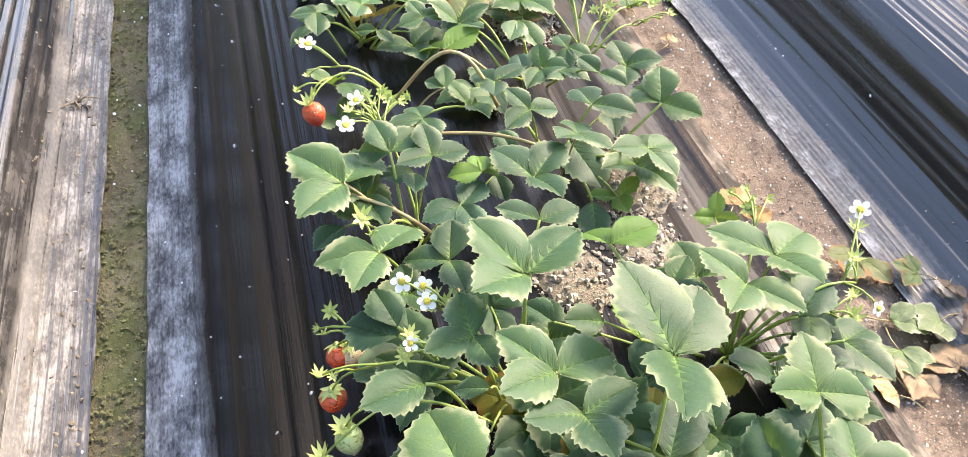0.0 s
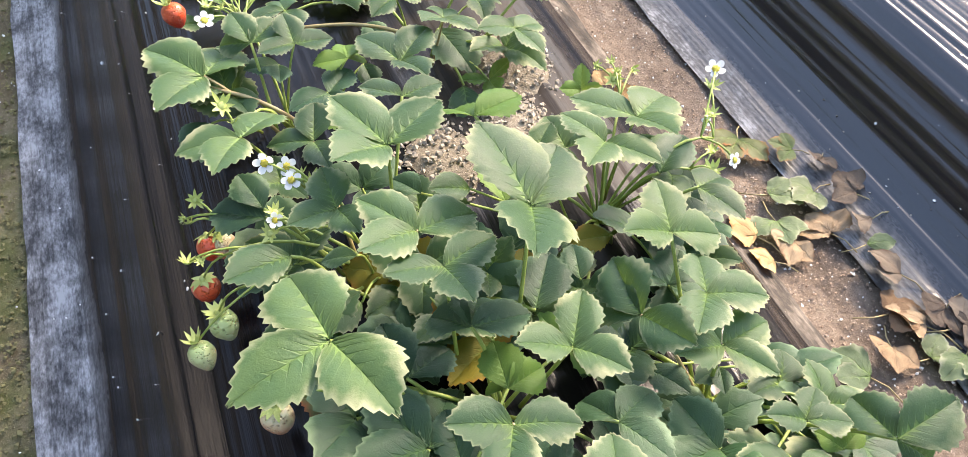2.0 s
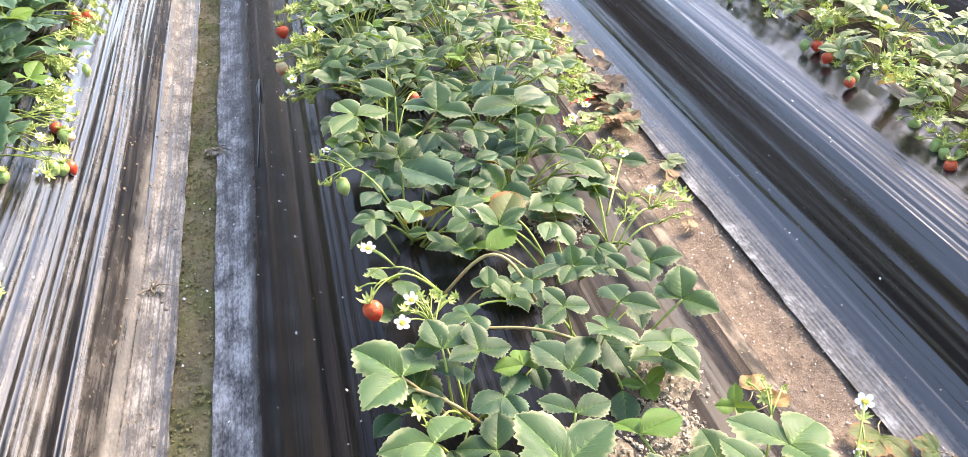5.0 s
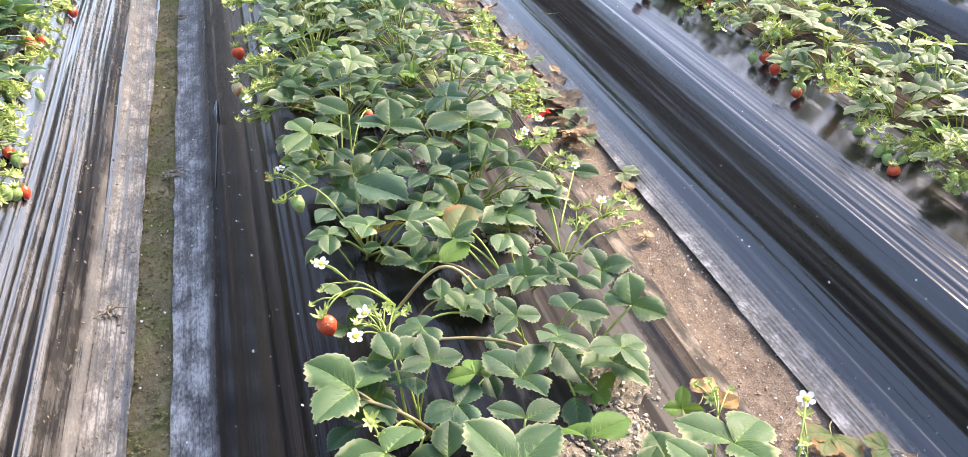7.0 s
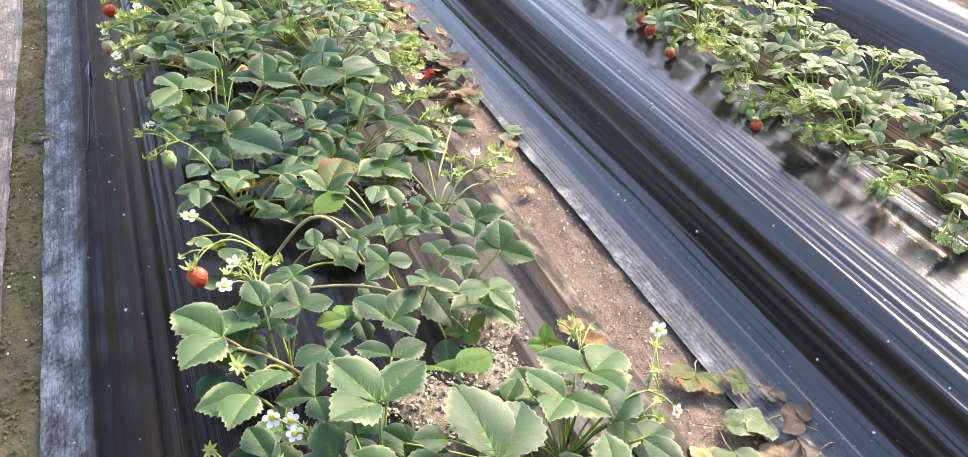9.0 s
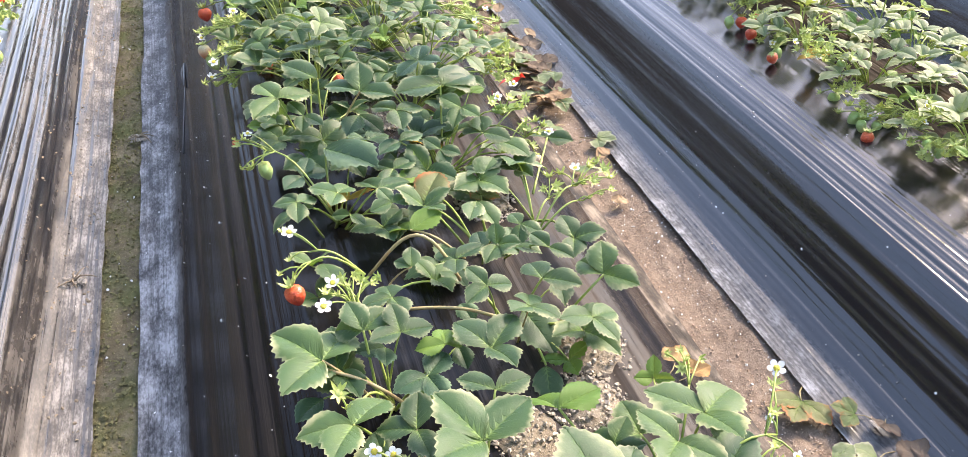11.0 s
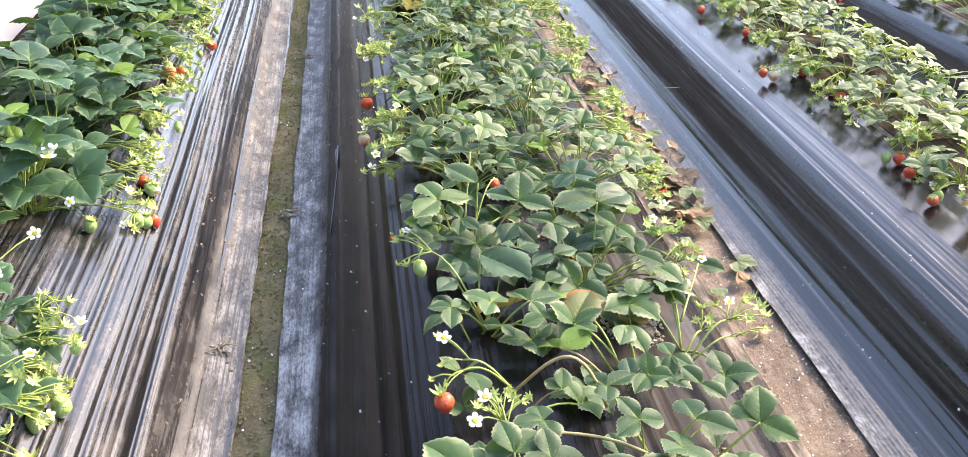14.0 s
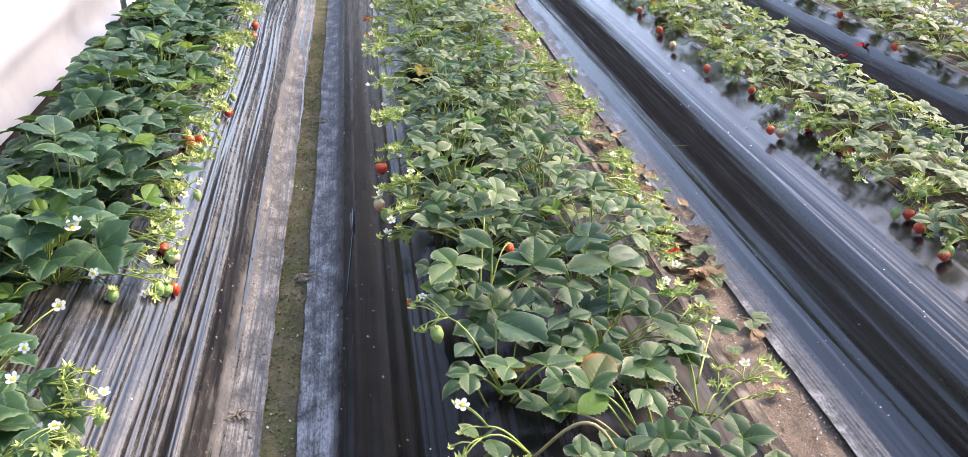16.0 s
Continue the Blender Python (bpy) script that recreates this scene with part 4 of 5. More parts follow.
NEAR.append(leafy_plant(0.56, -0.44, 0.278, [
    (0.485, -0.36, 0.33, "r", (36, 21, 0.068)),
    (0.517, -0.342, 0.32, "d", (-122, -4, 0.07)),
    (0.563, -0.38, 0.33, "g", (156, -15, 0.054), (-153, 9, 0.051)),
    (0.609, -0.455, 0.33, "g", (-5, 0, 0.036), (136, 2, 0.036), (-154, -22, 0.039)),
    (0.63, -0.519, 0.33, "g", (-24, 9, 0.04), (137, 3, 0.04)),
    (0.541, -0.486, 0.32, "d", (5, 4, 0.044), (120, 10, 0.042)),
    (0.448, -0.424, 0.33, "n", (67, 11, 0.06), (-16, -26, 0.058)),
], "bushy strawberry plant with broad blue-green leaves", 209))
NEAR.append(leafy_plant(0.36, -0.3, 0.278, [
    (0.357, -0.343, 0.36, "g", (-55, 8, 0.048), (38, -13, 0.047), (-162, 16, 0.047)),
    (0.296, -0.351, 0.36, "g", (-71, -1, 0.037), (59, -10, 0.037), (-174, -11, 0.039)),
    (0.433, -0.376, 0.35, "g", (-105, 2, 0.036), (68, -2, 0.036), (-23, 20, 0.037)),
    (0.423, -0.318, 0.34, "g", (-23, -6, 0.054), (76, 4, 0.055)),
    (0.371, -0.362, 0.33, "g", (-69, -3, 0.029), (140, -6, 0.03)),
    (0.359, -0.21, 0.36, "d", (133, 2, 0.101)),
    (0.317, -0.236, 0.33, "d", (-137, 13, 0.046), (76, 0, 0.045), (22, 13, 0.046)),
    (0.398, -0.205, 0.33, "g", (-119, -2, 0.039), (151, -20, 0.041)),
    (0.458, -0.27, 0.34, "g", (-34, -6, 0.043), (69, 10, 0.044), (-148, -4, 0.044)),
], "strawberry plant with large toothed leaves beside bare film", 210))
NEAR.append(leafy_plant(0.55, -0.22, 0.278, [
    (0.488, -0.17, 0.39, "g", (-49, 2, 0.05), (81, 2, 0.05), (-179, -1, 0.051)),
    (0.577, -0.121, 0.4, "g", (-96, 7, 0.082), (83, -6, 0.082), (60, 2, 0.083)),
    (0.48, -0.222, 0.36, "d", (-121, 5, 0.045), (71, 10, 0.046)),
    (0.62, -0.23, 0.36, "g", (-22, -6, 0.05), (129, 4, 0.051), (11, 8, 0.051)),
    (0.543, -0.246, 0.35, "g", (-39, 15, 0.037), (129, 5, 0.036), (175, -13, 0.037)),
    (0.648, -0.231, 0.34, "g", (142, 5, 0.063)),
    (0.599, -0.17, 0.38, "g", (-41, 14, 0.045), (150, 2, 0.044), (-147, -14, 0.046)),
    (0.693, -0.158, 0.35, "n", (-46, 5, 0.037), (56, 6, 0.037)),
    (0.622, -0.143, 0.39, "n", (-47, -2, 0.031), (78, 9, 0.031)),
], "bushy strawberry plant with broad blue-green leaves", 211))
NEAR.append(leafy_plant(0.66, -0.38, 0.278, [
    (0.759, -0.179, 0.3, "g", (-27, -8, 0.047), (126, 11, 0.047)),
], "strawberry plant with cupped leaves near the furrow", 212))
NEAR.append(leafy_plant(0.36, -0.08, 0.278, [
    (0.436, -0.126, 0.41, "g", (11, 28, 0.069), (-55, 9, 0.066), (126, 10, 0.065)),
    (0.301, -0.096, 0.4, "g", (-22, 6, 0.065), (75, 0, 0.064), (-138, 1, 0.065)),
    (0.34, -0.111, 0.37, "g", (-32, 23, 0.04), (128, -8, 0.039), (-168, -9, 0.039)),
    (0.375, -0.059, 0.41, "g", (-46, 11, 0.076)),
    (0.365, 0.134, 0.42, "g", (-54, 11, 0.038), (77, 0, 0.038), (174, -11, 0.039)),
    (0.378, 0.064, 0.41, "g", (-65, 2, 0.052), (39, -1, 0.052)),
    (0.43, -0.133, 0.37, "d", (-147, -2, 0.053), (140, -14, 0.055)),
], "strawberry plant with large toothed leaves beside bare film", 213))
NEAR.append(leafy_plant(0.55, 0.0, 0.278, [
    (0.563, -0.016, 0.4, "d", (-113, -11, 0.051), (135, 16, 0.049), (21, 19, 0.05)),
], "bushy strawberry plant with broad blue-green leaves", 214))
for plant in NEAR:
    x, y, z = plant.location
    if x < 0.7:
        undergrowth(plant, 8 if y < -0.85 or y > -0.25 else 4, 0.11, 0.01, 0.055, 0.052, rnd)
        # deep-green filler low in the plants, shade put into its colour
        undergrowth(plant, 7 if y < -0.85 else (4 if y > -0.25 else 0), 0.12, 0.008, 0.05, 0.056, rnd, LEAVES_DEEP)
# fruit and flowers of the near plants
P = {(round(p.location.x, 2), round(p.location.y, 2)): p for p in NEAR}
first, second, third, fourth = P[(0.4, -0.93)], P[(0.36, -0.7)], P[(0.62, -0.93)], P[(0.44, -1.1)]
edge, gap, back = P[(0.36, -0.52)], P[(0.56, -0.44)], P[(0.36, -0.3)]


def hang(plant, rows, joint, root=None, rise=0.04):
    """rows: kind, x, y, z, size. All on one stalk that ends at joint."""
    x, y, z = plant.location
    pts = bend(root or (x, y, z), joint, rise, 8)
    stalk = Stalk(plant)
    stalk.line(pts, THICK)
    for kind, fx, fy, fz, size in rows:
        add_fruit(stalk, kind, (fx, fy, fz), rnd, size, pts[rnd.choice((-1, -2))])
    stalk.done()


hang(first, [("half", 0.256, -0.850, 0.304, 0.027), ("red", 0.246, -0.846, 0.302, 0.026), ("bud", 0.236, -0.852, 0.33, 0.014), ("bud", 0.245, -0.83, 0.335, 0.014), ("bud", 0.232, -0.84, 0.325, 0.013)], (0.262, -0.855, 0.325))
hang(first, [("red", 0.234, -0.890, 0.294, 0.027), ("bud", 0.226, -0.893, 0.325, 0.014), ("bud", 0.238, -0.9, 0.33, 0.013)], (0.258, -0.895, 0.325))
hang(fourth, [("pale", 0.240, -0.930, 0.291, 0.029), ("pale", 0.216, -0.952, 0.286, 0.025)], (0.262, -0.93, 0.318), (0.40, -0.98, 0.28))
hang(fourth, [("half", 0.267, -1.047, 0.305, 0.029)], (0.279, -1.057, 0.325))
hang(first, [("flower", 0.312, -0.845, 0.376, 0.025), ("flower", 0.330, -0.853, 0.374, 0.022), ("flower", 0.330, -0.870, 0.372, 0.022), ("bud", 0.340, -0.86, 0.365, 0.013), ("bud", 0.348, -0.865, 0.36, 0.013)], (0.342, -0.868, 0.355))
hang(first, [("flower", 0.306, -0.912, 0.372, 0.018), ("bud", 0.308, -0.902, 0.37, 0.02), ("bud", 0.300, -0.915, 0.36, 0.014)], (0.325, -0.915, 0.35))
hang(second, [("bud", 0.290, -0.756, 0.376, 0.020), ("bud", 0.297, -0.772, 0.365, 0.012)], (0.300, -0.775, 0.35))
hang(third, [("flower", 0.767, -0.868, 0.386, 0.026), ("bud", 0.757, -0.88, 0.375, 0.02), ("bud", 0.738, -0.913, 0.37, 0.015), ("flower", 0.733, -0.915, 0.365, 0.014), ("flower", 0.742, -0.96, 0.35, 0.02)], (0.735, -0.93, 0.355))
hang(third, [("bud", 0.735, -0.935, 0.34, 0.016), ("bud", 0.725, -0.955, 0.335, 0.018), ("bud", 0.745, -0.925, 0.33, 0.014), ("bud", 0.715, -0.97, 0.33, 0.016), ("green", 0.722, -0.985, 0.325, 0.014)], (0.715, -0.95, 0.33))
hang(third, [("bud", 0.692, -0.763, 0.33, 0.016), ("bud", 0.708, -0.768, 0.335, 0.016), ("bud", 0.729, -0.781, 0.33, 0.015), ("bud", 0.716, -0.775, 0.325, 0.013), ("bud", 0.70, -0.79, 0.33, 0.014)], (0.705, -0.80, 0.32))
hang(edge, [("red", 0.265, -0.515, 0.338, 0.030), ("bud", 0.270, -0.502, 0.345, 0.013), ("bud", 0.252, -0.488, 0.34, 0.01)], (0.285, -0.487, 0.345), (0.37, -0.47, 0.30), 0.03)
hang(edge, [("flower", 0.276, -0.430, 0.366, 0.027), ("bud", 0.268, -0.425, 0.365, 0.012), ("bud", 0.27, -0.46, 0.34, 0.01)], (0.30, -0.455, 0.345), (0.37, -0.47, 0.30), 0.02)
hang(second, [("flower", 0.298, -0.593, 0.362, 0.026), ("bud", 0.304, -0.572, 0.364, 0.018), ("flower", 0.316, -0.556, 0.366, 0.022), ("bud", 0.346, -0.546, 0.366, 0.02), ("bud", 0.329, -0.55, 0.365, 0.016), ("bud", 0.335, -0.56, 0.36, 0.016), ("bud", 0.355, -0.555, 0.36, 0.016), ("bud", 0.365, -0.56, 0.36, 0.015), ("bud", 0.376, -0.555, 0.36, 0.016), ("bud", 0.32, -0.575, 0.36, 0.015)], (0.335, -0.58, 0.345))
hang(gap, [("bud", 0.709, -0.364, 0.345, 0.022), ("flower", 0.737, -0.354, 0.345, 0.02), ("bud", 0.759, -0.352, 0.345, 0.022), ("bud", 0.775, -0.356, 0.350, 0.024), ("bud", 0.781, -0.373, 0.345, 0.024), ("bud", 0.783, -0.389, 0.340, 0.022), ("bud", 0.735, -0.386, 0.335, 0.022), ("bud", 0.754, -0.392, 0.340, 0.02)], (0.729, -0.382, 0.330), (0.651, -0.426, 0.290), 0.03)
hang(gap, [("bud", 0.693, -0.354, 0.335, 0.022), ("bud", 0.695, -0.374, 0.330, 0.022), ("bud", 0.675, -0.376, 0.330, 0.018), ("bud", 0.696, -0.393, 0.325, 0.02)], (0.681, -0.390, 0.320), (0.640, -0.428, 0.290), 0.02)
hang(gap, [("bud", 0.762, -0.409, 0.325, 0.018), ("bud", 0.777, -0.406, 0.330, 0.02), ("bud", 0.741, -0.408, 0.320, 0.018)], (0.733, -0.403, 0.315), (0.656, -0.428, 0.290), 0.02)
hang(back, [("green", 0.260, -0.183, 0.333, 0.026), ("bud", 0.242, -0.19, 0.33, 0.02), ("bud", 0.225, -0.18, 0.325, 0.018), ("bud", 0.226, -0.135, 0.345, 0.016), ("bud", 0.235, -0.12, 0.345, 0.018), ("flower", 0.245, -0.11, 0.35, 0.018), ("red", 0.222, -0.1, 0.335, 0.012)], (0.27, -0.165, 0.345))
hang(P[(0.55, -0.22)], [("half", 0.728, -0.205, 0.285, 0.024), ("bud", 0.722, -0.2, 0.30, 0.018), ("bud", 0.715, -0.215, 0.31, 0.018), ("bud", 0.712, -0.185, 0.33, 0.018), ("bud", 0.72, -0.17, 0.335, 0.016)], (0.705, -0.2, 0.315))

hang(P[(0.55, -0.22)], [("bud", 0.695, -0.149, 0.370, 0.02), ("bud", 0.706, -0.169, 0.360, 0.02), ("bud", 0.677, -0.170, 0.365, 0.02), ("flower", 0.672, -0.150, 0.380, 0.02), ("bud", 0.729, -0.138, 0.360, 0.02), ("bud", 0.657, -0.160, 0.375, 0.02)], (0.684, -0.148, 0.340), (0.611, -0.118, 0.290), 0.03)
hang(P[(0.55, -0.22)], [("bud", 0.730, -0.186, 0.340, 0.02), ("bud", 0.741, -0.196, 0.335, 0.02), ("bud", 0.713, -0.202, 0.335, 0.02), ("flower", 0.749, -0.208, 0.330, 0.02), ("bud", 0.727, -0.213, 0.330, 0.02)], (0.708, -0.201, 0.320), (0.611, -0.118, 0.290), 0.03)

# long bare stalks that arch over the gaps
for plant, a, b, rise, r in ((edge, (0.375, -0.475, 0.30), (0.497, -0.52, 0.30), 0.095, 0.0026), (edge, (0.40, -0.585, 0.325), (0.52, -0.625, 0.315), 0.012, 0.0024), (second, (0.284, -0.685, 0.345), (0.37, -0.725, 0.30), 0.012, 0.0024)):
    stalk = Stalk(plant)
    stalk.line(bend(a, b, rise, 14), r)
    stalk.done(M_STEM_RED, "runner")
# reddened and young leaves in the gaps
for plant, at, head, size, tilt, mesh in ((gap, (0.59, -0.32, 0.297), 120, 0.03, -5, LEAVES_RED[1]), (third, (0.655, -0.80, 0.335), 20, 0.028, 30, LEAVES_YOUNG[0])):
    add_leaf(plant, plant.location, at, head, size, tilt, 0, mesh)

# the rest of the middle bed
CLUSTER = [("bud",) * 10 + ("flower",), ("bud",) * 9 + ("green", "flower"), ("bud",) * 10 + ("green",), ("bud",) * 8 + ("flower",)]
k = 300
for row, y in enumerate(np.arange(0.13, 3.3, 0.20)):
    for x, side, rim in ((0.395, -1, 0.232), (0.575, 1, 0.775)):
        k += 1
        r = random.Random(k)
        # pale forms mixed in: yellow-green leaves, and sun glints put into the colour
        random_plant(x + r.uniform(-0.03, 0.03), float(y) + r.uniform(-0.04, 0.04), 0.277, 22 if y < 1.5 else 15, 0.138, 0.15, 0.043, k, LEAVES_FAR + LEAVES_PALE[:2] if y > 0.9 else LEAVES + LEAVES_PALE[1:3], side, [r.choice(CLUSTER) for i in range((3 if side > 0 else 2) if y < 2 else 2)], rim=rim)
for y in (-1.42, -1.6):
    random_plant(0.36, y, 0.277, 13, 0.15, 0.12, 0.055, int(700 - y * 10))
    random_plant(0.6, y - 0.06, 0.277, 13, 0.15, 0.12, 0.055, int(750 - y * 10))
bed_plants = [o for o in scene.objects if o.name.startswith(PLANT)]


def nearest(x, y):
    return min(bed_plants, key=lambda p: (p.location.x - x) ** 2 + (p.location.y - y) ** 2)


def fruit_at(rows, lift):
    for kind, x, y, z, size in rows:
        p = nearest(x, y)
        stalk = Stalk(p)
        add_fruit(stalk, kind, (x, y, z), rnd, size)
        stalk.line(bend(p.location, (x, y, z), lift, 7), 0.0013)
        stalk.done()


fruit_at([("red", 0.196, 0.640, 0.283, 0.034), ("half", 0.184, 0.443, 0.276, 0.033), ("green", 0.196, 0.40, 0.268, 0.030), ("pale", 0.245, 0.385, 0.272, 0.026), ("red", 0.313, 0.30, 0.29, 0.024), ("half", 0.30, 0.29, 0.285, 0.026),
          ("red", 0.827, 0.503, 0.24, 0.022), ("red", 0.74, 1.91, 0.30, 0.026), ("red", 0.42, 0.03, 0.37, 0.02), ("green", 0.225, 2.0, 0.27, 0.024), ("half", 0.225, 1.8, 0.275, 0.022)], 0.04)

# left bed: taller, darker growth, fruit hanging on the sunny side
for row, y in enumerate(np.arange(-0.72, 3.5, 0.23)):
    for x, side, rim in ((-0.485, 1, -0.285), (-0.615, -1, -0.74)):
        k += 1
        r = random.Random(k)
        open_gap = -0.2 < y < 0.1 and side == 1
        random_plant(x - (0.10 if open_gap else 0) + r.uniform(-0.03, 0.03), float(y) + r.uniform(-0.04, 0.04), 0.225, 10 if open_gap else (21 if y < 2.2 else 16), 0.15 if side == 1 else 0.13, 0.19 if side == 1 else 0.15, 0.072, k, LEAVES_DEEP, side, [r.choice(CLUSTER) for i in range(3 if side == 1 and not open_gap else 0)],
                     "tall dark green strawberry plant with fruit stalks over black film", rim)
for x, y in ((-0.42, -0.60), (-0.43, -0.40), (-0.40, -0.76)):
    random_plant(x, y, 0.225, 12, 0.11, 0.16, 0.062, int(900 - y * 50), LEAVES_DEEP, 0, (), "tall dark green strawberry plant with fruit stalks over black film")
bed_plants = [o for o in scene.objects if o.name.startswith(PLANT) and o.location.x < 0]
fruit_at([("red", -0.330, 0.975, 0.242, 0.038), ("red", -0.313, 1.010, 0.230, 0.034), ("pale", -0.303, 1.017, 0.218, 0.030), ("pale", -0.348, 1.036, 0.240, 0.03), ("red", -0.269, 1.323, 0.197, 0.032), ("green", -0.288, 1.384, 0.204, 0.028), ("green", -0.273, 1.476, 0.193, 0.026),
          ("red", -0.279, 2.398, 0.203, 0.034), ("red", -0.272, 2.238, 0.196, 0.03), ("half", -0.298, 1.537, 0.213, 0.03)], 0.03)
fruit_at([("red", -0.260, 0.259, 0.184, 0.026), ("green", -0.286, 0.227, 0.205, 0.030), ("green", -0.268, 0.241, 0.193, 0.030), ("green", -0.349, 0.152, 0.238, 0.028), ("half", -0.272, 0.369, 0.196, 0.030), ("green", -0.285, 0.373, 0.202, 0.028), ("red", -0.300, 0.389, 0.213, 0.028), ("green", -0.335, 0.652, 0.240, 0.034), ("green", -0.312, 0.673, 0.221, 0.026),
          ("flower", -0.385, 0.11, 0.40, 0.032), ("flower", -0.378, 0.125, 0.405, 0.028), ("flower", -0.33, 0.01, 0.36, 0.026), ("flower", -0.372, -0.06, 0.34, 0.026), ("flower", -0.36, -0.25, 0.385, 0.022), ("flower", -0.355, -0.32, 0.38, 0.022), ("flower", -0.53, 1.35, 0.40, 0.034)], 0.03)
fruit_at([("green", -0.287, -0.330, 0.209, 0.034), ("green", -0.314, -0.280, 0.227, 0.032), ("green", -0.344, -0.248, 0.239, 0.03), ("green", -0.309, -0.366, 0.223, 0.032), ("green", -0.293, -0.457, 0.213, 0.034), ("half", -0.303, -0.296, 0.217, 0.03), ("red", -0.317, -0.344, 0.227, 0.03)], 0.03)

# right bed: flatter, paler growth with ripe fruit along the film
for row, y in enumerate(np.arange(-0.62, 3.5, 0.20)):
    for x, side, rim in ((1.575, -1, 1.475), (1.74, 1, 1.85)):
        k += 1
        r = random.Random(k)
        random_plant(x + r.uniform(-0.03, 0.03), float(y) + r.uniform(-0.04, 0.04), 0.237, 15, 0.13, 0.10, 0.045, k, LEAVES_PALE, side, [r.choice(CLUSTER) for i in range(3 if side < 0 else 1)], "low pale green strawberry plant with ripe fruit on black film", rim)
bed_plants = [o for o in scene.objects if o.name.startswith(PLANT) and o.location.x > 1.2]
fruit_at([("red", 1.42, 1.522, 0.25, 0.032), ("half", 1.40, 1.835, 0.25, 0.032), ("red", 1.414, 2.07, 0.25, 0.032), ("red", 1.441, 2.42, 0.25, 0.032), ("red", 1.479, 1.26, 0.252, 0.03), ("green", 1.485, 1.22, 0.25, 0.03), ("red", 1.380, 0.906, 0.247, 0.030),
          ("half", 1.405, 0.889, 0.247, 0.032), ("red", 1.503, 0.897, 0.252, 0.030), ("green", 1.537, 0.905, 0.255, 0.03), ("red", 1.522, 0.711, 0.252, 0.032), ("red", 1.51, 0.74, 0.26, 0.03)], 0.02)
fruit_at([("red", 1.471, 0.323, 0.25, 0.030), ("red", 1.459, 0.252, 0.248, 0.031), ("red", 1.514, 0.325, 0.255, 0.028), ("red", 1.431, 0.126, 0.245, 0.030), ("green", 1.444, 0.332, 0.25, 0.028), ("green", 1.499, 0.192, 0.252, 0.026), ("green", 1.495, 0.271, 0.25, 0.026), ("green", 1.45, 0.14, 0.25, 0.026),
          ("red", 1.431, -0.227, 0.232, 0.029), ("green", 1.469, -0.066, 0.235, 0.028), ("green", 1.455, -0.16, 0.24, 0.03), ("green", 1.475, -0.2, 0.235, 0.022), ("green", 1.44, -0.19, 0.24, 0.024), ("red", 1.548, -0.368, 0.235, 0.028), ("pale", 1.535, -0.345, 0.245, 0.028), ("green", 1.52, -0.33, 0.24, 0.026)], 0.02)

# far bed
for row, y in enumerate(np.arange(0.8, 3.5, 0.22)):
    for x, side, rim in ((2.46, -1, 2.36), (2.66, 1, 2.8)):
        k += 1
        r = random.Random(k)
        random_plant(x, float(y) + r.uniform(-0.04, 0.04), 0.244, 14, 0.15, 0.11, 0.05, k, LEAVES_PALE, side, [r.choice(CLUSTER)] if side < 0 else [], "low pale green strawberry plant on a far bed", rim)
bed_plants = [o for o in scene.objects if o.name.startswith(PLANT) and o.location.x > 2.2]
fruit_at([("red", 2.301, 1.744, 0.26, 0.034), ("half", 2.306, 1.72, 0.258, 0.03), ("red", 2.343, 2.266, 0.26, 0.034)], 0.02)


# ---- small things on the beds and in the furrows ----
M_CRUMB = plain("crumb_grey", (0.24, 0.205, 0.16), (0.40, 0.35, 0.29), 60, 0.95, 0.5, 0.2)
M_GRIT = plain("grit_brown", (0.22, 0.14, 0.095), (0.46, 0.36, 0.27), 40, 0.95, 0.5, 0.2)
M_MOSSY = plain("crumb_mossy", (0.11, 0.095, 0.045), (0.29, 0.265, 0.12), 40, 0.95, 0.5, 0.2)
M_WHITE = plain("white_bits", (0.62, 0.60, 0.55), (0.80, 0.79, 0.75), 200, 0.8, 0.3)
M_RIBBON = plain("ribbon_red", (0.62, 0.03, 0.02), (0.75, 0.05, 0.03), 50, 0.4, 0.2, 0.5, (0.7, 0.05, 0.03), 0.25)
M_ROOT = plain("dry_root", (0.16, 0.12, 0.08), (0.30, 0.24, 0.17), 90, 0.9, 0.4, 0.2)
M_PIPE = plain("pipe_grey_green", (0.20, 0.27, 0.26), (0.28, 0.35, 0.33), 12, 0.45, 0.2)
M_TUBE = plain("tube_pale", (0.07, 0.07, 0.07), (0.13, 0.13, 0.13), 30, 0.35, 0.2)


